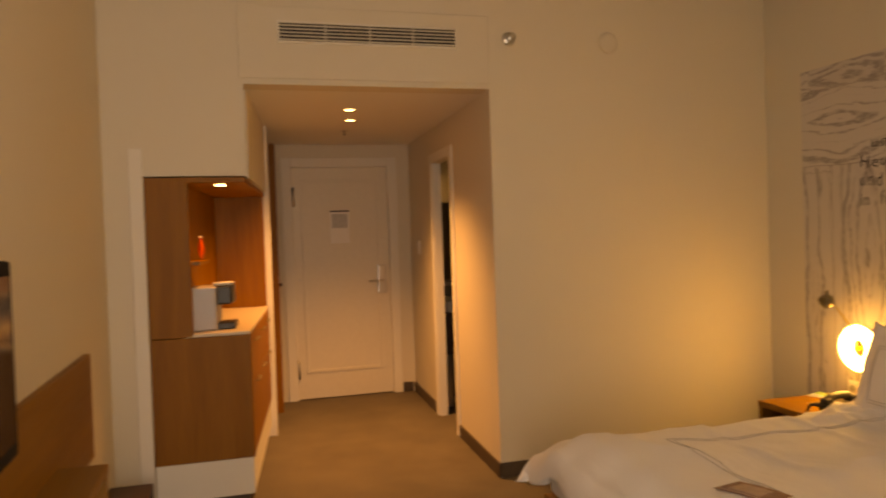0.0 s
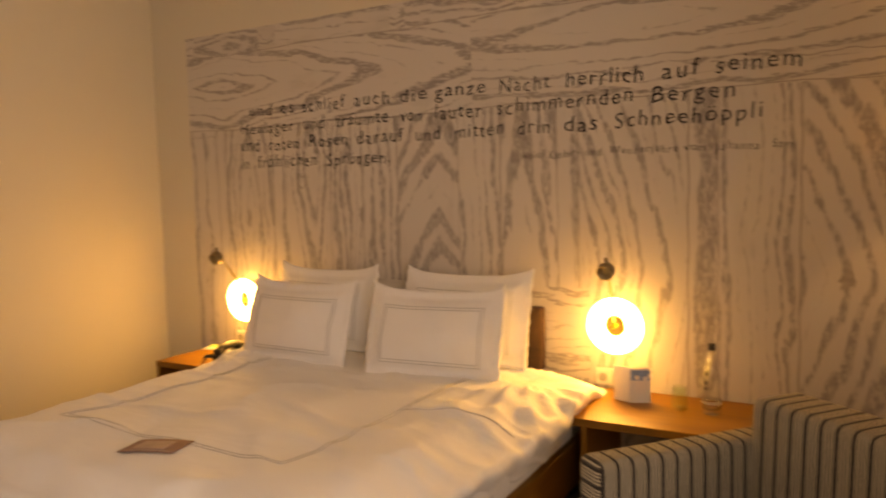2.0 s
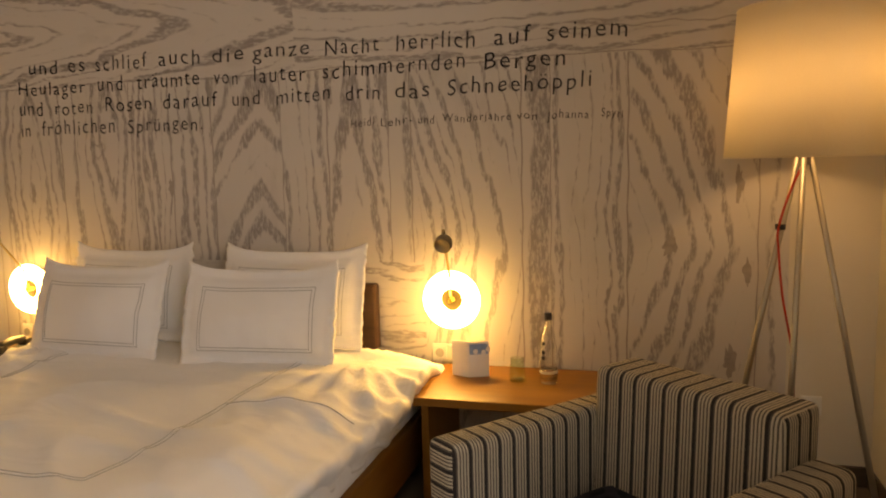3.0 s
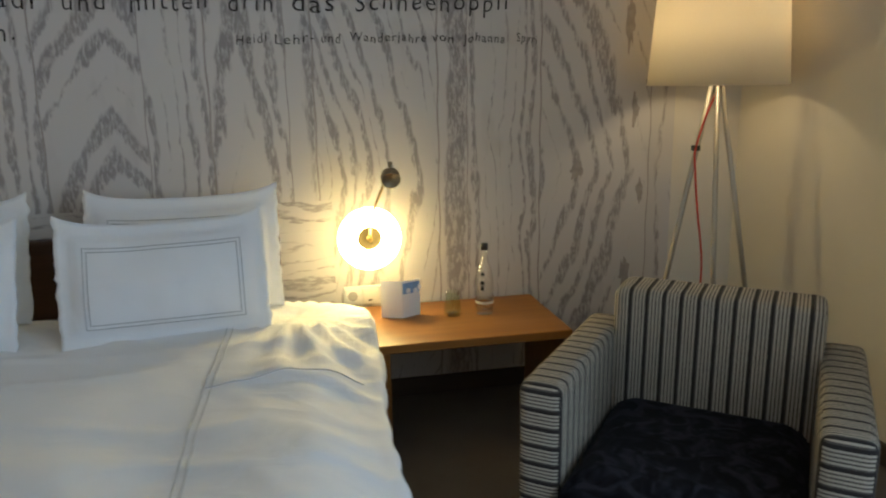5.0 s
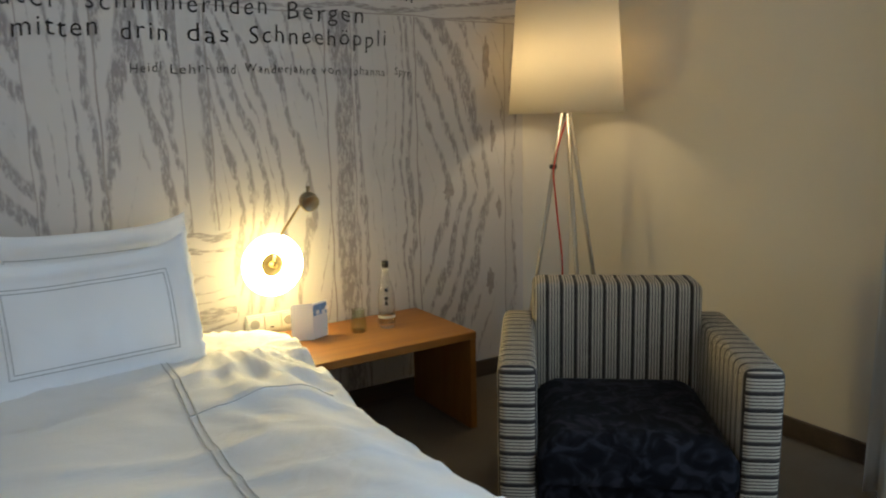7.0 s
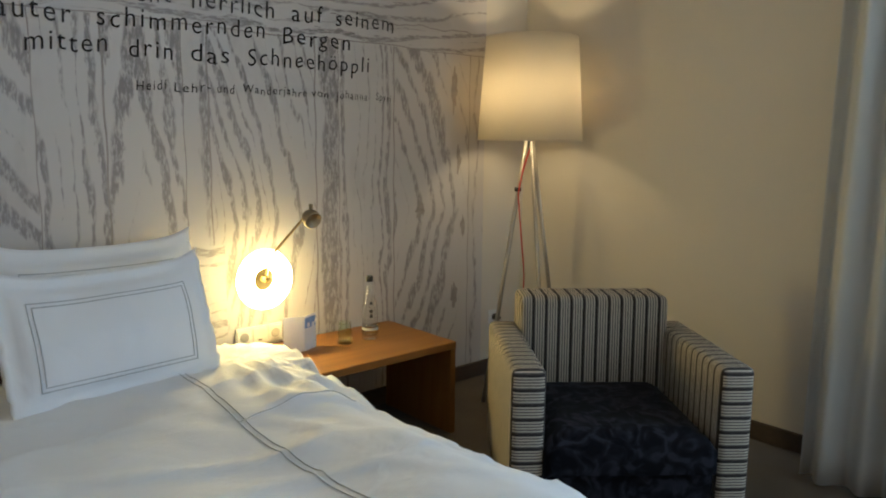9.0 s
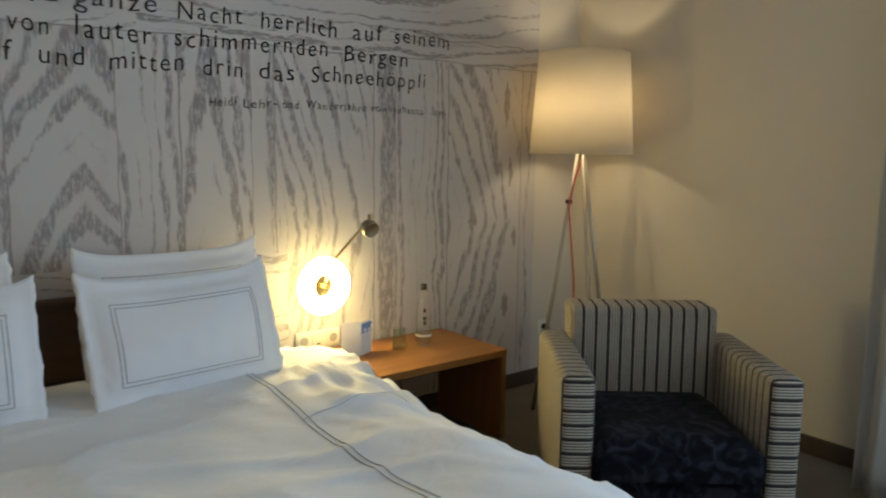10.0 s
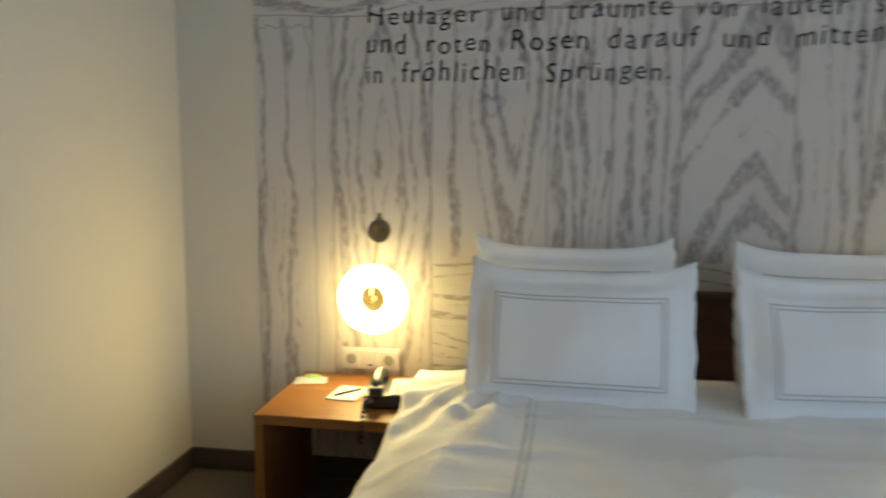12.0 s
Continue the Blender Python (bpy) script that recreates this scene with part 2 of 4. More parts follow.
BLACK = simple("black_plastic", (0.02, 0.02, 0.021), 0.4, grain=80)
GREYBOX = simple("silver_grey_plastic", (0.40, 0.40, 0.42), 0.35, grain=80, amount=0.05)
WHITEPL = simple("white_plastic", (0.74, 0.73, 0.70), 0.35, grain=40, amount=0.04)
PAPER = simple("white_card_paper", (0.80, 0.80, 0.79), 0.7, grain=90, amount=0.04)
BLUEPRINT = simple("blue_sky_print", (0.22, 0.36, 0.58), 0.6, grain=28, amount=0.5)
PINKPRINT = simple("dusky_pink_print", (0.27, 0.15, 0.125), 0.6, grain=30, amount=0.4)
REDCORD = simple("red_textile_cord", (0.55, 0.05, 0.03), 0.8, grain=300)
# near-black colour stands in for the dimness inside the lamp ring's hole
DISC = simple("dim_hole_disc", (0.016, 0.012, 0.004), 0.8, grain=40, Specular_IOR_Level=0.1)
# brass darkened in colour so the stem stays dim beside the lit ring
DIMBRASS = simple("dimmed_brass", (0.22, 0.15, 0.05), 0.45, 0.8, 150, 0.15)
PALEPRINT = simple("pale_pink_print", (0.46, 0.33, 0.28), 0.6, grain=45, amount=0.35)
GREENP = simple("green_printed_wrapper", (0.42, 0.66, 0.25), 0.5, grain=40, amount=0.4)
def thin_glass(name, tint, gloss=0.75):
    n = Nodes(name)
    clear, shine, blend, edge = n.add("BsdfTransparent"), n.add("BsdfGlossy", Roughness=0.03), n.add("MixShader"), n.add("LayerWeight", Blend=0.5)
    clear.inputs["Color"].default_value = (*tint, 1)
    n.put(n.maths("MULTIPLY_ADD", n.maths("POWER", edge.outputs["Facing"], 3.0), gloss, 0.04), blend.inputs[0])
    n.tree.links.new(clear.outputs[0], blend.inputs[1])
    n.tree.links.new(shine.outputs[0], blend.inputs[2])
    n.tree.links.new(blend.outputs[0], n.tree.nodes["Material Output"].inputs[0])
    return n.mat


GLASS = thin_glass("clear_bottle_glass", (0.985, 0.99, 0.985))
GREENGLASS = thin_glass("green_tinted_glass", (0.93, 0.975, 0.91))
WATER = thin_glass("still_water", (0.97, 0.985, 0.985))
DARKTILE = simple("dark_bathroom_tile", (0.22, 0.195, 0.14), 0.3, grain=8, amount=0.3)
SCREEN = simple("black_screen_glass", (0.012, 0.013, 0.016), 0.12, grain=10, amount=0.1, bump=0)
RED = simple("red_packaging", (0.5, 0.06, 0.03), 0.5)
TOWEL = simple("white_terry_cloth", (0.72, 0.70, 0.66), 0.95, grain=300, bump=0.4)
RINGGLOW = glow("lit_opal_glass", (1.0, 0.68, 0.21), 56)
SPOTGLOW = glow("lit_spot_glass", (1.0, 0.75, 0.42), 14)
BATHGLOW = glow("lit_bathroom_shade", (1.0, 0.72, 0.36), 14)

# ---- mesh helpers ----
def mesh_of(name, bm, material, smooth=False):
    data = bpy.data.meshes.new(name)
    bm.to_mesh(data)
    bm.free()
    for m in material if isinstance(material, (list, tuple)) else (material,):
        data.materials.append(m)
    if smooth:
        for poly in data.polygons:
            poly.use_smooth = True
    return data


def thing(name, place, label, category, group="", kind="", turn=0.0):
    ob = new(name)
    ob.empty_display_size = 0.1
    ob.matrix_world = pose(*place, 0, 0, turn)
    return tagged(ob, label, category, group, kind)


def part(name, bm, material, parent, label="", smooth=False, at=None):
    ob = new(name, mesh_of(name, bm, material, smooth))
    ob.parent = parent
    if at is not None:
        ob.matrix_local = at
    return tagged(ob, label)


def solid(name, bm, material, label, category, kind="", smooth=False, group=""):
    return tagged(new(name, mesh_of(name, bm, material, smooth)), label, category, group, kind)


def box(x0, x1, y0, y1, z0, z1, bevel=0.0, segments=2, bm=None):
    own = bmesh.new()
    bmesh.ops.create_cube(own, size=1)
    bmesh.ops.scale(own, vec=(abs(x1 - x0), abs(y1 - y0), abs(z1 - z0)), verts=own.verts)
    bmesh.ops.translate(own, vec=((x0 + x1) / 2, (y0 + y1) / 2, (z0 + z1) / 2), verts=own.verts)
    if bevel:
        bmesh.ops.bevel(own, geom=own.edges[:], offset=bevel, segments=segments, profile=0.6, affect="EDGES")
    if bm is None:
        return own
    data = bpy.data.meshes.new("tmp")
    own.to_mesh(data)
    own.free()
    bm.from_mesh(data)
    bpy.data.meshes.remove(data)
    return bm


def lathe(profile, steps=32, closed=False):
    """A turned body: profile of (radius, z) from bottom to top."""
    bm = bmesh.new()
    rings = []
    for r, z in profile:
        if r < 1e-5:
            rings.append([bm.verts.new((0, 0, z))])
        else:
            rings.append([bm.verts.new((r * math.cos(2 * math.pi * i / steps), r * math.sin(2 * math.pi * i / steps), z)) for i in range(steps)])
    pairs = list(zip(rings, rings[1:])) + ([(rings[-1], rings[0])] if closed else [])
    for a, b in pairs:
        for i in range(steps):
            j = (i + 1) % steps
            if len(a) == 1 and len(b) > 1:
                bm.faces.new((a[0], b[j], b[i]))
            elif len(b) == 1 and len(a) > 1:
                bm.faces.new((a[i], a[j], b[0]))
            elif len(a) > 1:
                bm.faces.new((a[i], a[j], b[j], b[i]))
    bmesh.ops.recalc_face_normals(bm, faces=bm.faces)
    return bm


def tube(points, radius, steps=10, taper=1.0):
    """A rod along points."""
    bm = bmesh.new()
    pts = [Vector(p) for p in points]
    rings = []
    for i, p in enumerate(pts):
        way = (pts[min(i + 1, len(pts) - 1)] - pts[max(i - 1, 0)]).normalized()
        side = way.cross(Vector((0.31, 0.87, 0.39))).normalized()
        other = way.cross(side)
        r = radius * (1 + (taper - 1) * i / max(1, len(pts) - 1))
        rings.append([bm.verts.new(p + r * (math.cos(2 * math.pi * k / steps) * side + math.sin(2 * math.pi * k / steps) * other)) for k in range(steps)])
    for a, b in zip(rings, rings[1:]):
        for k in range(steps):
            bm.faces.new((a[k], a[(k + 1) % steps], b[(k + 1) % steps], b[k]))
    bm.faces.new(rings[0])
    bm.faces.new(rings[-1])
    bmesh.ops.recalc_face_normals(bm, faces=bm.faces)
    return bm


def sheet(nx, ny, at):
    """A grid of vertices at(i/nx, j/ny)."""
    bm = bmesh.new()
    grid = [[bm.verts.new(at(i / nx, j / ny)) for j in range(ny + 1)] for i in range(nx + 1)]
    for i in range(nx):
        for j in range(ny):
            bm.faces.new((grid[i][j], grid[i + 1][j], grid[i + 1][j + 1], grid[i][j + 1]))
    return bm


def thick(bm, depth):
    bmesh.ops.recalc_face_normals(bm, faces=bm.faces)
    bmesh.ops.solidify(bm, geom=bm.faces[:], thickness=depth)
    return bm


def skew(ob, slope):
    """Leans a thing's plan with the corridor, whose sides are not square to the west wall."""
    bpy.context.view_layer.update()
    for o in (ob, *ob.children_recursive):
        if o.type == "MESH":
            for v in o.data.vertices:
                w = o.matrix_world @ v.co
                w.y += slope * min(0.0, w.x)
                v.co = o.matrix_world.inverted() @ w
    return ob


# ---- the setting ----
SKEW_S, SKEW_N = -0.105, -0.04
T = 0.16
COR_N, COR_S, COR_W, COR_H = -1.93, -3.334, -2.615, 2.31
bm = box(COR_W - 0.3, ROOM_E + T, ROOM_S - T, T, -0.2, 0.0)
solid("floor", bm, CARPET, "grey-brown cut-pile carpet over the whole floor", "floor", "structure")
solid("ceiling", box(-T, ROOM_E + T, ROOM_S - T, T, ROOM_H, ROOM_H + 0.15), CEIL, "plain white painted ceiling", "ceiling", "structure")
solid("ceiling_corridor", box(COR_W - T, -T, COR_S - 0.7, COR_N + T, COR_H, COR_H + 0.12), CEIL, "lowered white corridor ceiling with spotlights", "ceiling", "structure")
solid("wall_north", box(-T, ROOM_E + T, 0.0, T, 0, ROOM_H), WALL, "cream painted wall behind the bed", "wall", "structure")
# west wall with the corridor opening
bm = box(-T, 0, COR_N, 0.0, 0, ROOM_H)
box(-T, 0, COR_S, COR_N, COR_H, ROOM_H, bm=bm)
box(-T, 0, ROOM_S, COR_S, 1.815, ROOM_H, bm=bm)
box(-T, 0, ROOM_S, -3.857, 0, 1.815, bm=bm)
solid("wall_west", bm, WALL, "cream painted wall with an opening to the entrance corridor", "wall", "structure")
solid("wall_south", box(-T, ROOM_E + T, ROOM_S - T, ROOM_S, 0, ROOM_H), WALL, "cream painted wall behind the desk", "wall", "structure")
bm = box(ROOM_E, ROOM_E + T, WIN_Y1, 0, 0, ROOM_H)
box(ROOM_E, ROOM_E + T, ROOM_S, WIN_Y0, 0, ROOM_H, bm=bm)
box(ROOM_E, ROOM_E + T, WIN_Y0, WIN_Y1, 0, WIN_Z0, bm=bm)
box(ROOM_E, ROOM_E + T, WIN_Y0, WIN_Y1, WIN_Z1, ROOM_H, bm=bm)
solid("wall_east", bm, WALL, "cream painted wall with the window opening", "wall", "structure")
# corridor walls
BATH_X0, BATH_X1, BATH_H = -1.60, -1.00, 2.03
bm = box(BATH_X1, -T, COR_N, COR_N + 0.06, 0, COR_H)
box(COR_W - T, BATH_X0, COR_N, COR_N + 0.06, 0, COR_H, bm=bm)
box(BATH_X0, BATH_X1, COR_N, COR_N + 0.06, BATH_H, COR_H, bm=bm)
skew(solid("wall_corridor_north", bm, WALL, "cream painted corridor wall with the bathroom doorway", "wall", "structure"), SKEW_N)
bm = box(COR_W - T, COR_W, COR_S - 0.7, -2.945, 0, COR_H)
box(COR_W - T, COR_W, -1.995, COR_N + 0.16, 0, COR_H, bm=bm)
box(COR_W - T, COR_W, -2.945, -1.995, 2.14, COR_H, bm=bm)
solid("wall_entrance", bm, WALL, "cream painted wall around the entrance door", "wall", "structure")
solid("wall_corridor_south", box(COR_W, -T, -4.05 - T, -3.895, 0, COR_H), WALL, "cream painted wall behind the corridor cupboards", "wall", "structure")
skew(solid("wall_over_cupboard", box(-1.484, -T, COR_S - 0.6, COR_S, 1.815, COR_H), WALL, "cream painted soffit above the minibar cupboard", "wall", "structure"), SKEW_S)
# bathroom behind the doorway
bm = box(-2.45, -2.33, COR_N + 0.12, -0.3, 0, 2.3)
box(-2.33, -T, -0.42, -0.3, 0, 2.3, bm=bm)
box(-0.4, -T - 0.002, COR_N + 0.12, -0.42, 0, 2.3, bm=bm)
box(-2.45, -T, COR_N + 0.12, -0.3, 2.3, 2.36, bm=bm)
skew(solid("wall_bathroom", bm, DARKTILE, "dark tiled bathroom walls seen through the doorway", "wall", "structure"), SKEW_N)


def skirting(name, x0, x1, y0, y1):
    return solid(name, box(x0, x1, y0, y1, 0.002, 0.09, 0.004, 1), SKIRT, "dark brown wooden skirting board", "baseboard", "structure")


skirting("baseboard_west", 0.0, 0.014, COR_N, -0.014)
skirting("baseboard_north", 0.0, ROOM_E, -0.014, 0.0)
skirting("baseboard_east", ROOM_E - 0.014, ROOM_E, WIN_Y1, -0.014)
skirting("baseboard_window", ROOM_E - 0.014, ROOM_E, ROOM_S, WIN_Y1)
skirting("baseboard_south", 0.0, ROOM_E, ROOM_S, ROOM_S + 0.014)
skew(skirting("baseboard_corridor", BATH_X1 + 0.07, 0.014, COR_N - 0.014, COR_N), SKEW_N)
skew(skirting("baseboard_corridor_far", COR_W, BATH_X0 - 0.07, COR_N - 0.014, COR_N), SKEW_N)
skirting("baseboard_entrance", COR_W, COR_W + 0.014, -1.946, COR_N + 0.08)
bm = box(0.0, 0.011, -3.354, COR_N, COR_H + 0.03, 2.735, 0.003, 1)
solid("trim_bulkhead_panel", bm, WALL, "removable painted bulkhead panel round the air vent", "trim", "structure")


def doorway_trim(name, x0, x1, top):
    bm = box(x0 - 0.07, x0, COR_N - 0.016, COR_N, 0, top + 0.07, 0.004, 1)
    box(x1, x1 + 0.07, COR_N - 0.016, COR_N, 0, top + 0.07, 0.004, 1, bm)
    box(x0, x1, COR_N - 0.016, COR_N, top, top + 0.07, 0.004, 1, bm)
    box(x0 - 0.002, x0 + 0.02, COR_N, COR_N + 0.062, 0, top, bm=bm)
    box(x1 - 0.02, x1 + 0.002, COR_N, COR_N + 0.062, 0, top, bm=bm)
    return solid(name, bm, WHITE, "white painted bathroom door frame", "door frame", "structure")


skew(doorway_trim("trim_bathroom_door", BATH_X0, BATH_X1, BATH_H), SKEW_N)


def window():
    w = thing("window_1", (ROOM_E, 0, 0), "tall white-framed window beside the curtain", "window", kind="structure")
    for y in (WIN_Y0 + 0.03, (WIN_Y0 + WIN_Y1) / 2, WIN_Y1 - 0.03):
        part("window_frame", box(0.03, 0.09, y - 0.03, y + 0.03, WIN_Z0, WIN_Z1, 0.005, 1), WHITEPL, w)
    for z in (WIN_Z0 + 0.03, WIN_Z1 - 0.03):
        part("window_frame", box(0.034, 0.086, WIN_Y0, WIN_Y1, z - 0.03, z + 0.03, 0.005, 1), WHITEPL, w)
    part("window_sill", box(-0.12, 0.03, WIN_Y0 - 0.04, WIN_Y1 + 0.04, WIN_Z0 - 0.03, WIN_Z0, 0.006, 2), WHITEPL, w)
    half = (WIN_Y0 + WIN_Y1) / 2
    for a, b in ((WIN_Y0 + 0.06, half - 0.03), (half + 0.03, WIN_Y1 - 0.06)):
        pane = part("pane", box(0.055, 0.061, a, b, WIN_Z0 + 0.06, WIN_Z1 - 0.06), GLASS, w)
        pane.visible_shadow = False


window()


def entrance_door():
    y0, y1, top, x = -2.909, -2.033, 2.104, COR_W
    d = thing("door_1", (x, 0, 0), "closed white panelled entrance door with a steel lock plate", "door", kind="structure")
    part("door_leaf", box(-0.05, -0.012, y0, y1, 0.008, top, 0.003, 1), DOORPAINT, d)
    for a, b, c, e in ((y0 + 0.11, y1 - 0.11, 0.24, 0.27), (y0 + 0.11, y1 - 0.11, top - 0.14, top - 0.11), (y0 + 0.08, y0 + 0.11, 0.24, top - 0.11), (y1 - 0.11, y1 - 0.08, 0.24, top - 0.11)):
        part("panel_moulding", box(-0.013, -0.004, a, b, c, e, 0.003, 1), DOORPAINT, d)
    for a, b, c, e in ((y0 - 0.085, y0, 0, top + 0.085), (y1, y1 + 0.085, 0, top + 0.085), (y0, y1, top, top + 0.085)):
        part("door_frame", box(-0.06, 0.022, a, b, c, e, 0.006, 2), WHITE, d)
    plate = part("lock_plate", box(-0.012, 0.008, -2.156, -2.066, 0.935, 1.20, 0.012, 3), STEEL, d, "brushed steel lock plate")
    part("handle", tube([(0.0, -2.11, 1.055), (0.05, -2.11, 1.055), (0.055, -2.14, 1.055), (0.055, -2.242, 1.055)], 0.010), STEEL, plate, "steel lever handle", True)
    for z in (0.28, 1.84):
        part("hinge", lathe([(0.0, -0.085), (0.014, -0.085), (0.014, 0.085), (0.0, 0.085)], 12), STEEL, d, "steel hinge", True, pose(0.004, y0 + 0.012, z))
    notice = part("notice", box(-0.012, -0.006, -2.571, -2.397, 1.41, 1.71, 0.001, 1), PAPER, d, "framed escape-plan notice")
    part("notice_print", box(-0.006, -0.004, -2.556, -2.412, 1.55, 1.68), simple("grey_plan_print", (0.45, 0.46, 0.47), 0.6, grain=40, amount=0.4), notice)
    part("notice_header", box(-0.006, -0.003, -2.571, -2.397, 1.695, 1.71), BLACK, notice)
    part("peephole", lathe([(0.0, 0), (0.008, 0), (0.006, 0.006), (0.0, 0.006)], 12), STEEL, d, "", True, pose(-0.012, -2.86, 1.09, 0, 90))


entrance_door()


# ---- printed mural and lettering ----
def mural():
    top_z, seam = 2.383, 1.795
    m = thing("wall_mural", (0, -0.003, 0), "pale wood-grain print wallpaper mural with handwritten lettering", "mural", kind="structure")
    bm = bmesh.new()
    grain, figure, pace = (bm.loops.layers.uv.new(key) for key in ("grain", "figure", "pace"))
    rnd = random.Random(5)

    def board(x0, x1, z0, z1, upright, heart, k, shift, lines=15.0, flat=False):
        cx, cz = heart
        tone = rnd.random() ** 2 * (0.9 if z0 > 2.2 else 0.35)
        steps = 12
        for s in range(steps):
            a, b = s / steps, (s + 1) / steps
            if upright:
                q = [(x0, z0 + (z1 - z0) * a), (x1, z0 + (z1 - z0) * a), (x1, z0 + (z1 - z0) * b), (x0, z0 + (z1 - z0) * b)]
            else:
                q = [(x0 + (x1 - x0) * a, z0), (x0 + (x1 - x0) * b, z0), (x0 + (x1 - x0) * b, z1), (x0 + (x1 - x0) * a, z1)]
            face = bm.faces.new([bm.verts.new((x, 0, z)) for x, z in q])
            for loop, (x, z) in zip(face.loops, q):
                up = z - cz
                if flat and up > 0.92:
                    up = 0.92 + 0.3 * (up - 0.92)
                loop[grain].uv = (x - cx, up) if upright else (z - cz, x - cx)
                loop[figure].uv = (k, shift)
                loop[pace].uv = (lines, tone)

    # upright boards: x from, x to, heart of the figure, stretch, lines to the metre
    upright = ((0.32, 0.55, -0.2, 1.0, 0.03, 26), (0.55, 0.625, 1.4, 1.0, 0.02, 9), (0.625, 1.00, 0.81, 1.24, 0.17, 21),
               (1.00, 1.09, 2.2, 1.0, 0.02, 8), (1.09, 1.43, 1.30, 1.52, 0.16, 20), (1.43, 1.655, 2.35, 0.3, 0.05, 24),
               (1.655, 1.89, 1.1, 1.3, 0.06, 17), (1.89, 2.262, 2.15, 0.78, 0.52, 12.5), (2.262, 2.50, 1.6, 0.9, 0.05, 21),
               (2.50, 2.80, 2.62, 0.62, 0.13, 17), (2.80, 2.905, 4.2, 1.0, 0.02, 7), (2.905, 3.41, 2.82, 0.98, 0.34, 20),
               (3.41, 3.535, 5.0, 1.0, 0.02, 8), (3.535, 3.86, 2.4, 0.4, 0.03, 24), (3.86, 4.375, 3.78, 0.98, 0.46, 12), (4.375, 4.492, 5.2, 0.6, 0.03, 15))
    edges = [b[0] for b in upright] + [upright[-1][1]]
    for x0, x1, hx, hz, k, lines in upright:
        chevron = 2.1 < hx < 2.2
        board(x0, x1, 0.06, seam, True, (hx, hz), k, 0.03 if chevron else rnd.random() * 3, lines, chevron)
    for x0, x1, z0, z1, hx, hz, k, lines in ((0.32, 2.35, seam, 2.25, 0.62, 2.05, 0.20, 22), (2.35, 4.492, seam, 2.25, 3.15, 2.12, 0.12, 22),
                                             (0.32, 0.385, 2.25, top_z, 0.36, 2.32, 0.5, 24), (0.385, 0.93, 2.25, top_z, 0.7, 2.30, 0.15, 26), (0.93, 1.06, 2.25, top_z, 1.0, 2.9, 0.6, 30),
                                             (1.06, 1.87, 2.25, top_z, 1.5, 2.44, 0.08, 26), (1.87, 1.96, 2.25, top_z, 1.9, 2.8, 0.6, 30), (1.96, 3.3, 2.25, top_z, 2.5, 2.39, 0.12, 24), (3.3, 4.492, 2.25, top_z, 4.2, 2.25, 0.2, 24)):
        board(x0, x1, z0, z1, False, (hx, hz), k, rnd.random() * 3, lines)
    part("wallpaper", bm, MURAL, m)
    # printed block of level grain behind the pillows
    bm = bmesh.new()
    grain, figure, pace = (bm.loops.layers.uv.new(key) for key in ("grain", "figure", "pace"))
    board(1.01, 2.955, 0.47, 0.905, False, (1.2, 0.72), 0.10, 0.7, 26)
    part("wallpaper_block", bm, MURAL, m, "block of level printed grain", at=pose(0, -0.002, 0))
    for x in edges[1:-1]:
        w = 0.004 + 0.004 * rnd.random()
        part("printed_seam", sheet(1, 24, lambda a, b: (x + (a - 0.5) * w + 0.003 * math.sin(b * 37 + x * 5), -0.0015, 0.06 + b * (seam - 0.06))), SEAMINK, m)
    for z, x0, x1 in ((seam, 0.32, 4.49), (2.25, 0.32, 4.49), (seam - 0.035, 0.32, 0.54), (1.905, 3.5, 4.49)):
        part("printed_seam", sheet(40, 1, lambda a, b: (x0 + a * (x1 - x0), -0.0015, z + (b - 0.5) * 0.005 + 0.006 * math.sin(a * 23 + z) + 0.003 * math.sin(a * 61))), SEAMINK, m)

    def blot(x, z, w, h, seed):
        def at(a, b):
            ang, r = a * 2 * math.pi, b * (1 + 0.8 * noise.noise(Vector((math.cos(a * 6.283) * 2.4 + seed, math.sin(a * 6.283) * 2.4, seed))))
            return (x + 0.5 * w * r * math.cos(ang), -0.0022, z + 0.5 * h * r * math.sin(ang))
        part("printed_knot", sheet(26, 2, at), SEAMINK, m, "dark printed knot")

    for i, (x, z, w, h) in enumerate(((1.645, 1.27, 0.03, 0.09), (4.262, 1.60, 0.04, 0.19), (4.30, 1.25, 0.03, 0.13), (4.275, 0.50, 0.05, 0.13), (4.335, 0.885, 0.03, 0.12), (4.03, 0.985, 0.06, 0.07), (0.80, 1.25, 0.03, 0.12))):
        blot(x, z, w, h, i * 2.7 + 1)
    curve = [(1.225 + 0.045 * math.sin(t * 0.3927) ** 3, -0.003, 1.465 + 0.003 * (13 * math.cos(t * 0.3927) - 5 * math.cos(t * 0.7854) - 2 * math.cos(t * 1.178) - math.cos(t * 1.571))) for t in range(17)]
    part("printed_heart", tube(curve, 0.0022, 5), SEAMINK, m, "small printed heart")

    def text(words, x0, x1, z, size):
        data = bpy.data.curves.new("lettering", "FONT")
        data.body, data.size, data.shear = words, size, 0.06
        data.resolution_u = 3
        data.offset = -0.0003 * size / 0.1
        data.space_character = 1.12 + 0.12 * rnd.random()
        tmp = bpy.data.objects.new("lettering_source", data)
        scene.collection.objects.link(tmp)
        bpy.context.view_layer.update()
        made = bpy.data.meshes.new_from_object(tmp.evaluated_get(bpy.context.evaluated_depsgraph_get()))
        bpy.data.objects.remove(tmp)
        xs = [v.co.x for v in made.vertices]
        fit = (x1 - x0) / (max(xs) - min(xs))
        lean, lift, tall = rnd.uniform(-0.012, 0.02), rnd.uniform(-0.004, 0.004), rnd.uniform(0.98, 1.10)
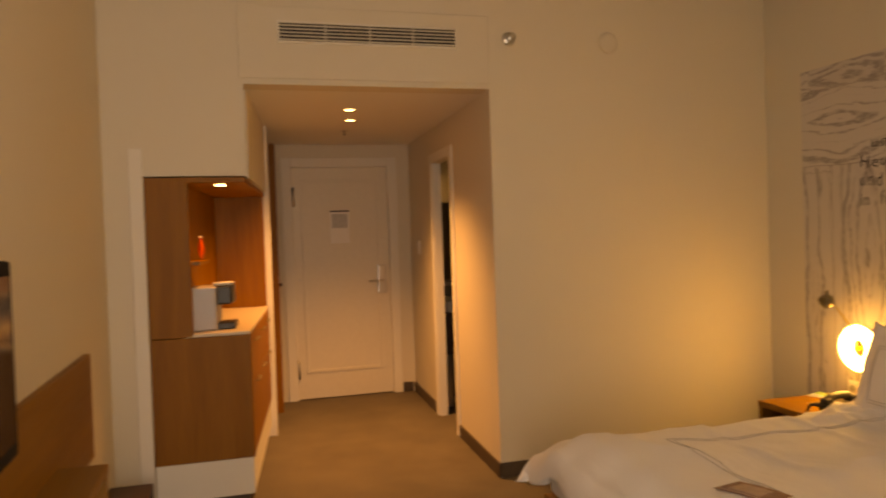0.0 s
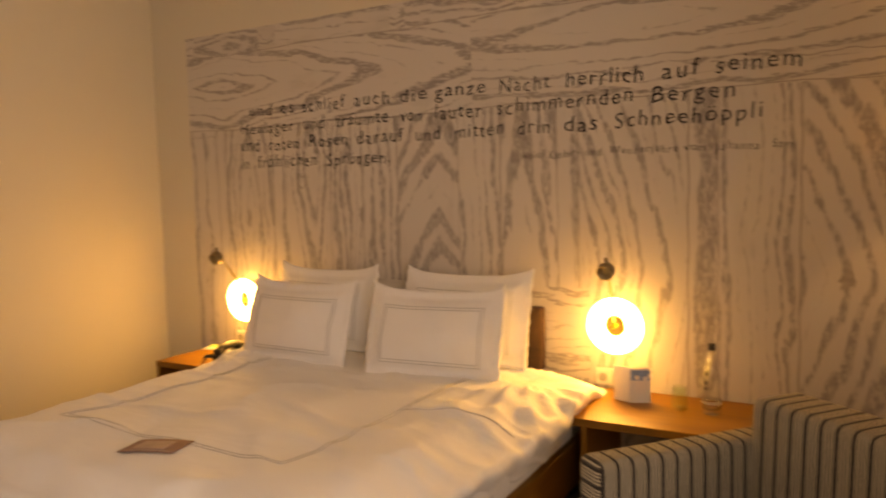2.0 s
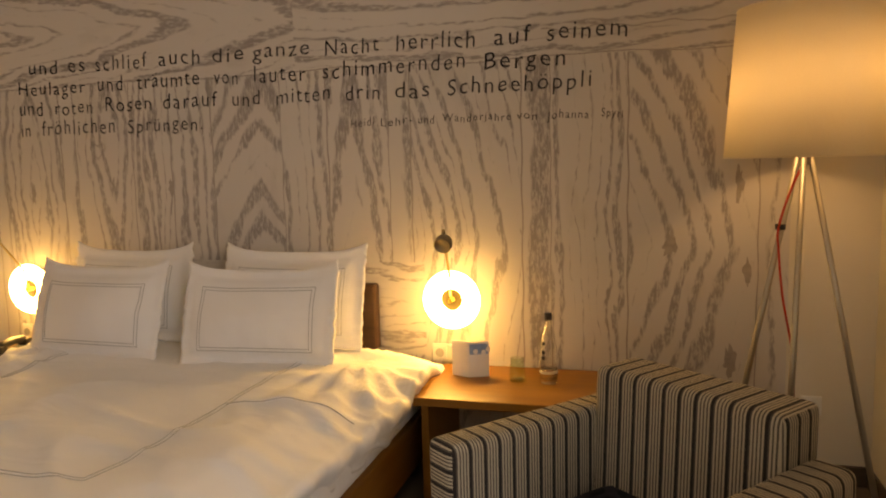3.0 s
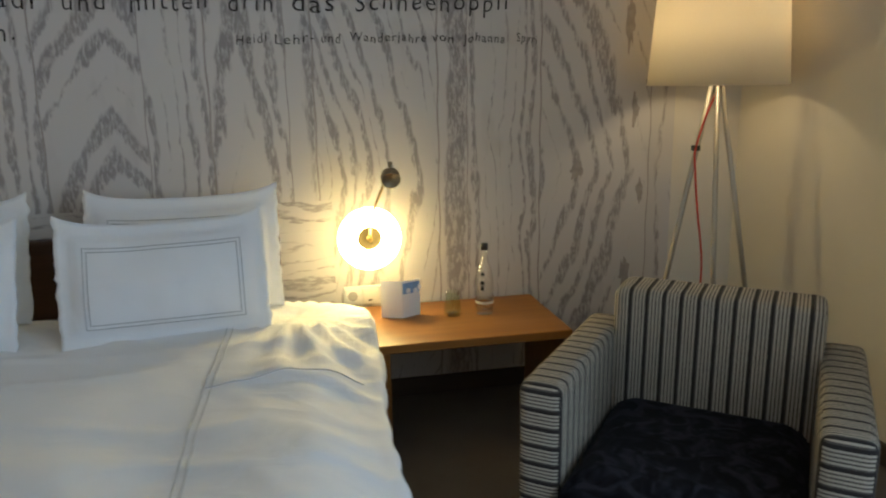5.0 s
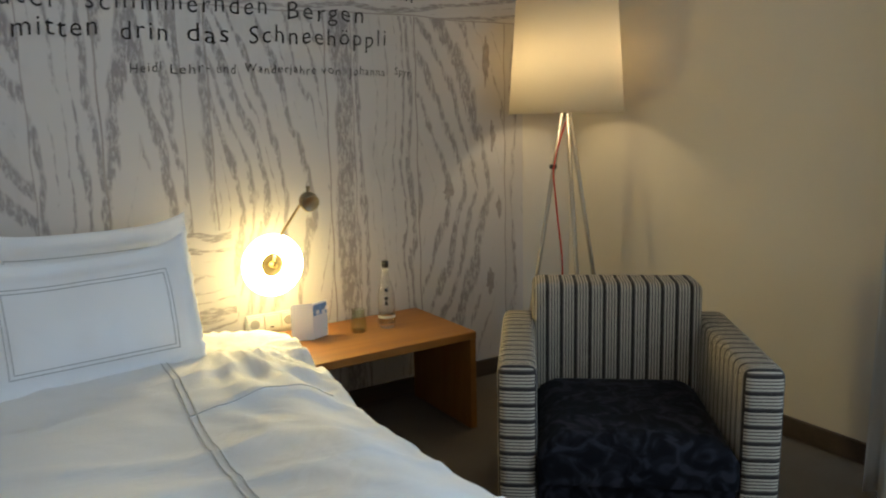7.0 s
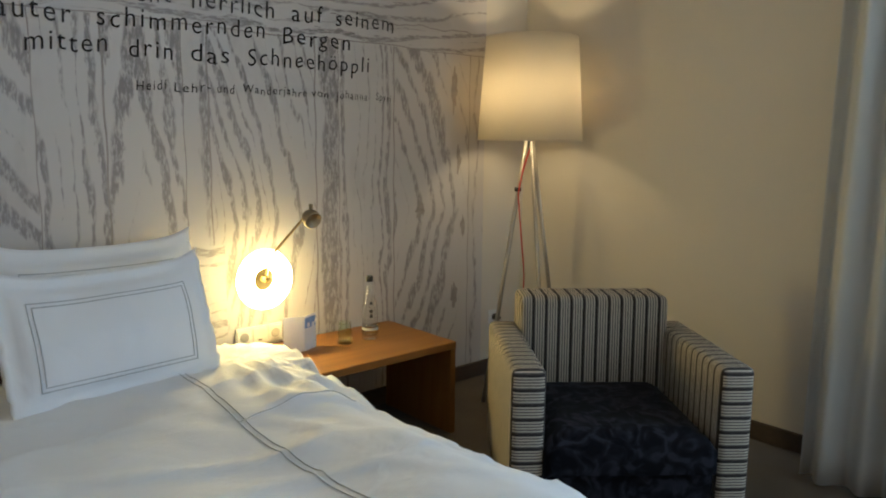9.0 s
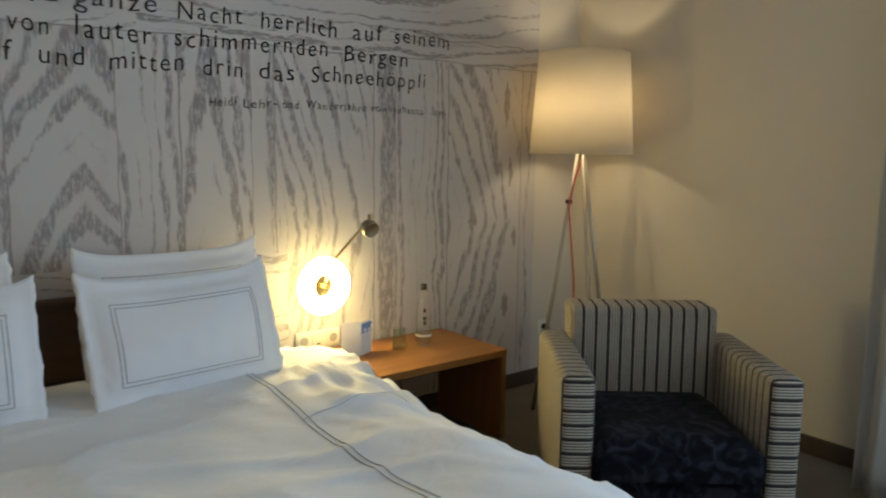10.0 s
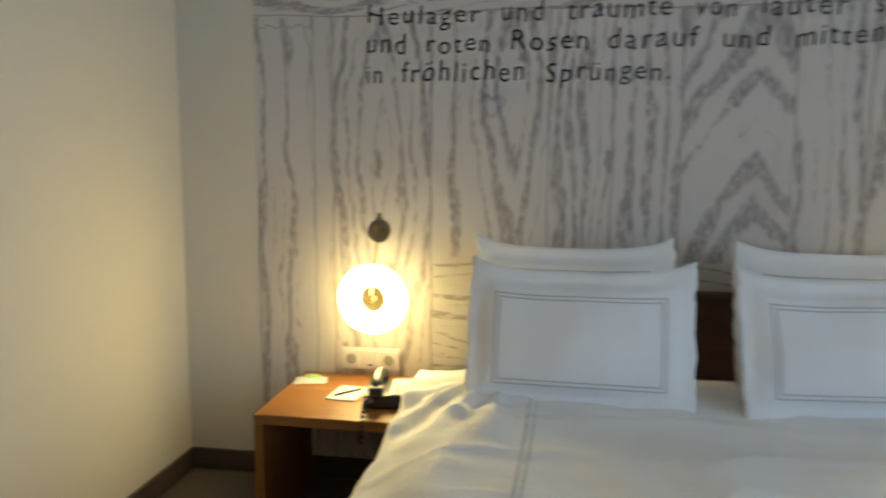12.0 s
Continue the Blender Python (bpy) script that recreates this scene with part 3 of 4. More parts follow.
        for v in made.vertices:
            x = x0 + (v.co.x - min(xs)) * fit
            wob = 0.002 * math.sin(x * 9.3 + z * 40) + 0.004 * math.sin(x * 37 + z * 17) + 0.002 * math.sin(x * 83)
            v.co = (x, 0, z + lift + v.co.y * tall + lean * (x - x0) + wob)
        made.materials.clear()
        made.materials.append(INK)
        ob = new("lettering", made)
        ob.parent = m
        ob.matrix_local = pose(0, -0.004, 0)
        return tagged(ob, "dark handwritten word")

    rows = ((1.863, 0.098, "und 0.84 1.02 es 1.085 1.185 schlief 1.25 1.556 auch 1.62 1.85 die 1.92 2.088 ganze 2.134 2.428 Nacht 2.507 2.768 herrlich 2.852 3.212 auf 3.297 3.459 seinem 3.524 3.855"),
            (1.757, 0.098, "Heulager 0.764 1.179 und 1.257 1.404 träumte 1.488 1.841 von 1.923 2.05 lauter 2.137 2.405 schimmernden 2.49 3.165 Bergen 3.252 3.601"),
            (1.652, 0.098, "und 0.76 0.907 roten 0.985 1.214 Rosen 1.292 1.562 darauf 1.63 1.935 und 2.015 2.163 mitten 2.248 2.522 drin 2.60 2.765 das 2.84 3.0 Schneehöppli 3.085 3.71"),
            (1.546, 0.098, "in 0.76 0.816 fröhlichen 0.892 1.338 Sprüngen. 1.417 1.843"),
            (1.534, 0.050, "Heidi 2.62 2.735 Lehr- 2.766 2.917 und 2.945 3.02 Wanderjahre 3.058 3.366 von 3.392 3.479 Johanna 3.521 3.698 Spyri 3.75 3.839"))
    for z, size, line in rows:
        words = line.split()
        for k in range(0, len(words), 3):
            text(words[k], float(words[k + 1]), float(words[k + 2]), z, size)


mural()


# ---- bed ----
BX0, BX1, BY0, BY1 = 0.97, 3.08, -2.15, -0.05


def smooth01(a, b, x):
    t = min(1.0, max(0.0, (x - a) / (b - a)))
    return t * t * (3 - 2 * t)


def duvet_z(x, y):
    """Height of the duvet's upper side."""
    n1 = noise.noise(Vector((x * 2.1, y * 1.7, 0.3)))
    n2 = noise.noise(Vector((x * 6.0 + y * 2.0, y * 4.0, 2.3)))
    # folds that fan out from the pillow corner
    ang = math.atan2(y + 0.35, x - 2.75)
    fan = math.sin(ang * 22 + 2.0 * n1) * smooth01(2.45, 2.85, x) * smooth01(-1.15, -0.75, y) * (0.4 + 0.6 * smooth01(-0.2, -0.6, y))
    angw = math.atan2(y + 0.35, 1.3 - x)
    fanw = math.sin(angw * 15 + 2.0 * n1) * smooth01(1.55, 1.2, x) * smooth01(-1.1, -0.7, y)
    n3 = noise.noise(Vector((x * 1.3 - y * 0.6, y * 3.3 + x, 9.1)))
    calm = smooth01(0.12, 0.34, math.hypot(x - 2.03, y + 1.76))
    crease = calm * (1 - min(1.0, abs(n3) * 5)) ** 2
    n2 *= 0.3 + 0.7 * calm
    wr = noise.noise(Vector((x * 3.0 + 4, y * 11.0 + 3 * n1, 4.4)))
    head = smooth01(-1.35, -0.75, y) * (smooth01(2.35, 2.75, x) + smooth01(1.65, 1.3, x))
    z = 0.545 + 0.026 * n1 + 0.012 * n2 + 0.012 * crease + 0.012 * fan + 0.010 * fanw + 0.016 * wr * head
    z += 0.02 * smooth01(-1.2, -2.0, y)
    return z


def bed():
    b = thing("bed", ((BX0 + BX1) / 2, -1.05, 0), "double bed with a wooden base and dark headboard", "bed")
    o = pose(-(BX0 + BX1) / 2, 1.05, 0)
    part("base", box(BX0 + 0.05, BX1 - 0.09, BY0 + 0.06, -0.07, 0.06, 0.265, 0.006, 2), OAKY, b, "cherry wood bed base", at=o)
    for x in (BX0 + 0.16, BX1 - 0.16):
        for y in (BY0 + 0.18, -0.25):
            part("foot", box(x - 0.04, x + 0.04, y - 0.04, y + 0.04, 0.0, 0.062, 0.004, 1), DARKOAK, b, at=o)
    part("mattress", box(BX0 + 0.06, BX1 - 0.10, BY0 + 0.08, -0.07, 0.265, 0.465, 0.04, 3), PILLOW, b, "white mattress", at=o)
    part("headboard", box(1.27, 2.735, -0.075, -0.012, 0.50, 0.81, 0.018, 3), DARKOAK, b, "low dark brown headboard", at=o)


def duvet():
    d = thing("duvet", (0, 0, 0), "white cotton duvet with a grey stitched border, spread over the bed", "duvet")
    x0, x1, y0, y1 = BX0, BX1, BY0, -0.10
    drop = 0.125

    def at(a, b):
        # a across, b along; the outer tenth on three sides hangs down
        u, v = a, b
        side = 0.10
        ax = min(max((u - side) / (1 - 2 * side), 0), 1)
        over_x = max(0, side - u, u - (1 - side)) / side
        ay = min(max((v - side) / (1 - side), 0), 1)
        over_y = max(0, side - v) / side
        y = y0 + 0.03 + (y1 - y0 - 0.03) * ay
        x = x0 + 0.03 + (x1 - x0 - 0.06 - 0.058 * smooth01(-0.5, -1.3, y)) * ax
        z = duvet_z(x, y)
        z -= (0.075 - 0.045 * smooth01(-0.75, -0.35, y)) * (1 - smooth01(0.0, 0.11, min(ax, 1 - ax))) + 0.06 * (1 - smooth01(0.0, 0.09, ay))
        if b > 0.94:
            z -= 0.05 * smooth01(0.94, 1.0, b)
        sign = -1 if u < 0.5 else 1
        wav = noise.noise(Vector((y * 3.1, x * 3.1, 5.0)))
        z += 0.011 * noise.noise(Vector((x * 7, y * 13, 6.6))) * smooth01(0.22, 0.04, min(ax, 1 - ax))
        if over_x:
            x += sign * (0.03 * math.sin(min(1, over_x * 1.2) * math.pi) + 0.02 * wav * over_x - 0.03 * over_x)
            z -= drop * over_x ** 1.35 * (1 + 0.12 * wav)
            x += sign * 0.012 * math.sin(y * 26 + 4 * wav) * over_x
        if over_y:
            y -= 0.035 * math.sin(min(1, over_y * 1.4) * math.pi / 2) + 0.025 * wav * over_y
            z -= drop * over_y ** 1.35 * (1 + 0.12 * wav) * (1 - 0.35 * over_x)
        if over_x and over_y:
            wing = over_x * over_y
            x += sign * 0.07 * wing
            y -= 0.05 * wing
            z += 0.075 * wing
        return (x, y, z)

    bm = sheet(120, 110, at)
    hem = bmesh.ops.extrude_edge_only(bm, edges=[e for e in bm.edges if e.is_boundary])
    for v in hem["geom"]:
        if isinstance(v, bmesh.types.BMVert):
            v.co.x += 0.03 * (1 if v.co.x < 2.03 else -1) if abs(v.co.x - 2.03) > 0.9 else 0
            v.co.y += 0.03 if v.co.y < -2.0 else 0
            v.co.z += 0.004
    bmesh.ops.recalc_face_normals(bm, faces=bm.faces)
    part("cover", bm, LINEN, d, smooth=True)

    def border(points, name="stitching"):
        pts = []
        for (ax, ay), (bx, by) in zip(points, points[1:]):
            for i in range(41):
                x, y = ax + (bx - ax) * i / 40, ay + (by - ay) * i / 40
                side = 0.10
                u = side + (1 - 2 * side) * (x - x0 - 0.03) / (x1 - x0 - 0.06)
                v = side + (1 - side) * (y - y0 - 0.03) / (y1 - y0 - 0.03)
                p = at(u, v)
                pts.append((p[0], p[1], p[2] + 0.0015))
        part(name, tube(pts, 0.0016, 5), DUVETTHREAD, d, "grey stitched line")

    for g in (0.0, 0.020):
        border([(1.425 - g, -0.45), (1.425 - g, -1.665 - g), (2.54 + g, -1.665 - g), (2.54 + g, -0.45)])
    border([(2.54, -1.003), (3.0, -0.935)], "seam")


def pillow(place, w, h, lean, turn, seed, label):
    """A stuffed pillow with a flat flange and a double stitched frame, standing on its long side."""
    p = thing("pillow", place, label, "pillow", "pillows on the bed")
    p.matrix_world = pose(*place, lean, 0, turn)
    fl = 0.045

    def at(a, b, side):
        x, z = (a - 0.5) * w, b * h
        ex = max(0, abs(a - 0.5) * w - (w / 2 - fl)) / fl
        inx = min(1.0, (w / 2 - fl - abs(x)) / (w / 2 - fl)) if abs(x) < w / 2 - fl else 0
        inz = min(1.0, (h / 2 - fl - abs(z - h / 2)) / (h / 2 - fl)) if abs(z - h / 2) < h / 2 - fl else 0
        puff = 0.080 * (max(0, inx) * max(0, inz)) ** 0.38
        n1 = noise.noise(Vector((x * 5 + seed, z * 5, side * 3)))
        n2 = noise.noise(Vector((x * 14 + seed, z * 11, side * 5 + 7)))
        y = side * (0.004 + puff) + 0.013 * n1 * (1 if puff else 0.4) + 0.006 * n2
        # soft dog-ears and a sagging upper edge
        corner = abs(a - 0.5) * 2
        z += 0.034 * (corner ** 5) * (1 if b > 0.5 else -0.1) * abs(b - 0.5) * 2 - 0.012 * (1 - corner ** 2) * b
        ruffle = noise.noise(Vector((z * 48, seed, 1.0)))
        x += 0.009 * noise.noise(Vector((z * 40, seed, 0.5))) * ex
        y += 0.009 * ruffle * ex
        return (x, y, z)

    bm = bmesh.new()
    nx, nz = 44, 30
    sides = {}
    for side in (-1, 1):
        sides[side] = [[bm.verts.new(at(i / nx, j / nz, side)) for j in range(nz + 1)] for i in range(nx + 1)]
        g = sides[side]
        for i in range(nx):
            for j in range(nz):
                q = (g[i][j], g[i + 1][j], g[i + 1][j + 1], g[i][j + 1])
                bm.faces.new(q if side < 0 else q[::-1])
    rim = [(i, 0) for i in range(nx)] + [(nx, j) for j in range(nz)] + [(i, nz) for i in range(nx, 0, -1)] + [(0, j) for j in range(nz, 0, -1)]
    for (i, j), (k, m) in zip(rim, rim[1:] + rim[:1]):
        bm.faces.new((sides[-1][k][m], sides[-1][i][j], sides[1][i][j], sides[1][k][m]))
    part("cover", bm, PILLOW, p, smooth=True)
    for inset in (0.086, 0.099):
        a0, b0 = inset / w, inset / h
        bl = (inset - 0.024) / h
        ring = []
        for (xa, za), (xb, zb) in zip(((a0, bl), (1 - a0, bl), (1 - a0, 1 - b0), (a0, 1 - b0)), ((1 - a0, bl), (1 - a0, 1 - b0), (a0, 1 - b0), (a0, bl))):
            for i in range(25):
                q = at(xa + (xb - xa) * i / 24, za + (zb - za) * i / 24, -1)
                ring.append((q[0], q[1] - 0.001, q[2]))
        part("stitching", tube(ring, 0.0016, 5), THREAD, p, "grey stitched frame")
    return p


bed()
duvet()
pillow((2.356, -0.525, 0.530), 0.68, 0.42, -19, 5.5, 1.0, "white front pillow with a grey double-stitched frame, leaning on another")
pillow((1.543, -0.535, 0.530), 0.685, 0.425, -18, -2, 4.2, "white front pillow with a grey double-stitched frame, dog-eared corners")
pillow((2.392, -0.285, 0.555), 0.69, 0.44, -15, 1, 7.7, "white back pillow standing against the headboard")
pillow((1.525, -0.28, 0.555), 0.665, 0.44, -15, -1, 11.3, "white back pillow standing against the dark headboard")


def bed_card():
    cx, cy, turn = 2.03, -1.76, radians(18)
    base = duvet_z(cx, cy)
    c = thing("greeting_card", (cx, cy, base), "dusky pink printed card lying on the duvet", "card", turn=18)

    def lay(x0, x1, y0, y1, lift):
        # paper that follows the soft duvet under it
        def at(a, b):
            x, y = x0 + a * (x1 - x0), y0 + b * (y1 - y0)
            wx, wy = cx + x * math.cos(turn) - y * math.sin(turn), cy + x * math.sin(turn) + y * math.cos(turn)
            return (x, y, duvet_z(wx, wy) - base + lift)
        return thick(sheet(14, 10, at), 0.0012)

    part("sheet", lay(-0.10, 0.10, -0.07, 0.07, 0.007), PINKPRINT, c, smooth=True)
    part("picture", lay(-0.07, 0.05, -0.045, 0.045, 0.0085), PALEPRINT, c, "pale picture on the card", True)
    part("caption_bar", lay(-0.09, 0.09, -0.062, -0.054, 0.0085), PALEPRINT, c, "", True)


bed_card()


# ---- bedside tables and what stands on them ----
TABLE = 0.438


def bedside_table(x0, x1, y0, legs, label):
    t = thing("bedside_table", ((x0 + x1) / 2, y0 / 2, 0), label, "table", "bedside tables")
    o = pose(-(x0 + x1) / 2, -y0 / 2, 0)
    part("tabletop", box(x0, x1, y0, -0.015, TABLE - 0.034, TABLE, 0.003, 1), OAKX, t, at=o)
    for x in legs:
        part("side_panel", box(x, x + 0.03, y0 + 0.004, -0.03, 0.0, TABLE - 0.034, 0.002, 1), OAK, t, at=o)
    for x in legs:
        part("cam_cap", lathe([(0.0, 0), (0.008, 0), (0.007, 0.002), (0.0, 0.002)], 12), STEEL, t, "small metal fastener cap", True, o @ pose(x + (0.0 if x > 2 else 0.03), -0.25, 0.356, 0, -90 if x > 2 else 90))
    return t


bedside_table(3.04, 3.82, -0.522, (3.08, 3.79), "long cherry wood bedside table under the wall lamp")
bedside_table(0.50, 1.0, -0.515, (0.50, 0.96), "cherry wood bedside table with a telephone on it")


def ring_lamp(x, label, knob):
    """Round opal wall light with a small reading spot on a brass arm."""
    z = 0.748
    l = thing("wall_lamp", (x, -0.0, z), label, "lamp", "wall lamps beside the bed")
    part("wall_plate", lathe([(0.0, 0.0), (0.055, 0.0), (0.055, 0.02), (0.04, 0.03), (0.0, 0.03)], 24), BRASS, l, "brass wall plate", True, pose(0, -0.004, 0, 90))
    part("stem", tube([(0, -0.03, 0), (0, -0.10, 0)], 0.011, 16), DIMBRASS, l, "brass stem with the bulb holder", True)
    prof = []
    for i in range(28):
        a = 2 * math.pi * i / 28
        prof.append((0.091 + 0.040 * math.cos(a), 0.029 * math.sin(a)))
    part("opal_ring", lathe(prof, 48, True), RINGGLOW, l, "lit opal glass ring", True, pose(0, -0.075, 0, 90))
    part("dish", lathe([(0.0, 0.026), (0.06, 0.028), (0.11, 0.042), (0.1325, 0.070), (0.1335, 0.0755), (0.1305, 0.0758), (0.1295, 0.071), (0.107, 0.046), (0.06, 0.032), (0.0, 0.030)], 48), WHITEPL, l, "white enamelled rear dish", True, pose(0, 0, 0, 90))
    part("centre_disc", lathe([(0.0, 0.0), (0.052, 0.0), (0.052, 0.006), (0.0, 0.006)], 32), DISC, l, "disc coloured dark for the ring's dim hole", True, pose(0, -0.050, 0, 90))
    kx, ky, kz = knob[0] - x, knob[1], knob[2] - z
    arm = part("arm", tube([(0, -0.09, 0.02), (0.15 * kx, 0.25 * ky - 0.03, 0.2 * kz + 0.05), (kx, ky, kz + 0.035)], 0.0055, 10), BRASS, l, "slender brass arm", True)
    aim = Vector((kx * 0.2 - 0.03, -0.45, -0.20)).normalized()
    head = part("spot_head", lathe([(0.0, -0.030), (0.020, -0.029), (0.031, -0.021), (0.036, -0.006), (0.036, 0.020), (0.033, 0.024), (0.031, 0.020), (0.0, 0.014)], 28), GUNMETAL, l, "dark bronze reading spot", True)
    head.matrix_local = Matrix.Translation((kx, ky, kz)) @ aim.to_track_quat("Z", "Y").to_matrix().to_4x4()
    part("pivot", lathe([(0.0, -0.012), (0.008, -0.012), (0.008, 0.012), (0.0, 0.012)], 12), GUNMETAL, arm, "", True, pose(kx, ky, kz + 0.045, 0, 0, 0))
    return l


ring_lamp(3.098, "round lit opal wall lamp with a reading spot, long table", (3.15, -0.376, 1.037))
ring_lamp(0.792, "round lit opal wall lamp with a reading spot, telephone table", (0.90, -0.385, 1.04))


def socket_strip(x0, x1, z0, z1, label):
    s = thing("socket_strip", ((x0 + x1) / 2, 0, (z0 + z1) / 2), label, "socket", "socket strips")
    w, h = (x1 - x0) / 2, (z1 - z0) / 2
    part("cover_plate", box(-w, w, -0.016, -0.006, -h, h, 0.004, 2), WHITEPL, s)
    n = 3
    for i in range(n):
        cx = -w + (i + 0.5) * 2 * w / n
        ins = part("insert", box(cx - h * 0.8, cx + h * 0.8, -0.020, -0.015, -h * 0.8, h * 0.8, 0.003, 1), WHITEPL, s)
        if i != 1:
            part("socket_well", lathe([(0.0, 0.0), (0.017, 0.0), (0.021, 0.003), (0.019, 0.003), (0.0, 0.001)], 20), simple("grey_socket_plastic", (0.35, 0.34, 0.32), 0.4), ins, "round plug well", True, pose(cx, -0.0205, 0, 90))
        else:
            part("switch_mark", box(cx - 0.008, cx + 0.008, -0.0215, -0.0198, -h * 0.6, -h * 0.45), BLACK, ins)


socket_strip(2.985, 3.21, 0.448, 0.53, "white plastic socket strip on the wall behind the card")
socket_strip(0.652, 0.878, 0.457, 0.542, "white plastic socket strip on the wall above the telephone")
s = thing("wall_socket", (4.59, 0, 0.335), "single white wall socket with the lamp's plug", "socket")
part("cover_plate", box(-0.04, 0.04, -0.012, -0.004, -0.04, 0.04, 0.004, 2), WHITEPL, s)
part("plug", lathe([(0.0, 0.0), (0.019, 0.0), (0.017, 0.03), (0.006, 0.05), (0.0, 0.05)], 16), BLACK, s, "black plug", True, pose(0, -0.012, 0, 90))


def tent_card():
    c = thing("tent_card", (3.205, -0.215, TABLE), "folded white card with a blue sky picture, standing on the table", "card", turn=20)
    h, w = 0.155, 0.088
    part("front_leaf", box(0.0, w, -0.001, 0.001, 0, h), PAPER, c, at=pose(0, 0, 0, 0, 0, 4))
    leaf = part("side_leaf", box(-w, 0.0, -0.001, 0.001, 0, h), PAPER, c, at=pose(0, 0, 0, 0, 0, -42))
    p = part("sky_picture", box(0.004, w - 0.004, -0.0022, -0.0012, 0.10, 0.145), BLUEPRINT, c, "blue picture with white clouds", at=pose(0, 0, 0, 0, 0, 4))
    for i, (a, z) in enumerate(((0.03, 0.112), (0.065, 0.108), (0.085, 0.12))):
        part("cloud", lathe([(0.0, 0.0), (0.011, 0.0), (0.009, 0.0006), (0.0, 0.0006)], 10), PAPER, p, "", False, pose(a, -0.0022, z, 90))


def tumbler():
    g = thing("drinking_glass", (3.415, -0.215, TABLE), "small greenish water glass turned upside down on the table", "glass")
    part("body", lathe([(0.0, 0.0), (0.034, 0.0), (0.037, 0.004), (0.0345, 0.03), (0.029, 0.075), (0.028, 0.098), (0.026, 0.098), (0.027, 0.07), (0.031, 0.02), (0.028, 0.012), (0.0, 0.012)], 28), GREENGLASS, g, smooth=True)


def bottle():
    b = thing("water_bottle", (3.548, -0.225, TABLE), "clear glass mineral water bottle with a dark cap", "bottle")
    part("glass_body", lathe([(0.0, 0.004), (0.034, 0.0), (0.0375, 0.006), (0.0375, 0.10), (0.036, 0.15), (0.028, 0.19), (0.0175, 0.225), (0.0135, 0.25), (0.0135, 0.275), (0.0115, 0.275), (0.0115, 0.25), (0.0155, 0.222), (0.026, 0.187), (0.034, 0.148), (0.0355, 0.10), (0.0355, 0.02), (0.0, 0.014)], 32), GLASS, b, smooth=True)
    part("water", lathe([(0.0, 0.016), (0.0348, 0.022), (0.0348, 0.06), (0.0, 0.06)], 28), WATER, b, "water left in the bottle", True)
    part("cap", lathe([(0.0, 0.268), (0.0155, 0.268), (0.0155, 0.292), (0.014, 0.295), (0.0, 0.295)], 20), BLACK, b, "dark cap", True)
    band = simple("printed_glass_band", (0.60, 0.60, 0.58), 0.4)
    part("label_band", lathe([(0.0379, 0.045), (0.0379, 0.056)], 28), band, b, "pale printed band", True)

    def mark(name, w, z0, z1):
        ang = -2.05
        pts = lambda a, c: (0.0382 * math.cos(ang + (a - 0.5) * w / 0.038), 0.0382 * math.sin(ang + (a - 0.5) * w / 0.038), z0 + c * (z1 - z0))
        part(name, sheet(6, 2, pts), BLACK, b)

    mark("label_mark", 0.014, 0.105, 0.120)
    mark("label_mark", 0.010, 0.122, 0.126)
    mark("label_mark", 0.016, 0.129, 0.143)
    part("label_emblem", lathe([(0.0, 0), (0.008, 0), (0.006, 0.0006), (0.0, 0.0006)], 12), BLACK, b, "small dark emblem", at=pose(-0.0155, -0.0305, 0.172, 70, 0, -27))


tent_card()
tumbler()
bottle()


def telephone():
    t = thing("telephone", (0.915, -0.29, TABLE), "black desk telephone with a pale keypad panel", "telephone", turn=8)
    part("base", box(-0.09, 0.11, -0.10, 0.10, 0.0, 0.045, 0.012, 3), BLACK, t)
    pad = part("keypad_panel", box(0.0, 0.10, -0.09, 0.085, 0.045, 0.049, 0.002, 1), WHITEPL, t, "pale keypad panel")
    for i in range(3):
        for j in range(4):
            part("key", box(0.016 + i * 0.024, 0.032 + i * 0.024, -0.075 + j * 0.022, -0.060 + j * 0.022, 0.049, 0.053, 0.002, 1), GREYBOX, pad)
    h = part("handset", tube([(-0.045, -0.10, 0.062), (-0.045, -0.07, 0.078), (-0.045, 0.0, 0.086), (-0.045, 0.07, 0.078), (-0.045, 0.10, 0.062)], 0.020, 14), BLACK, t, "black handset", True)
    part("earpiece", box(-0.07, -0.02, -0.115, -0.065, 0.045, 0.080, 0.010, 2), BLACK, h)
    part("mouthpiece", box(-0.07, -0.02, 0.065, 0.115, 0.045, 0.080, 0.010, 2), BLACK, h)
    cord = []
    for i in range(150):
        f = i / 149
        a = f * 2 * math.pi * 18
        cord.append((-0.06 - 0.02 * f + 0.007 * math.cos(a), -0.11 - 0.13 * f, 0.03 + 0.02 * math.sin(f * 3.14) - 0.20 * max(0, f - 0.55) + 0.007 * math.sin(a)))
    part("coiled_cord", tube(cord, 0.0028, 6), BLACK, t, "coiled cord over the table's edge", True)


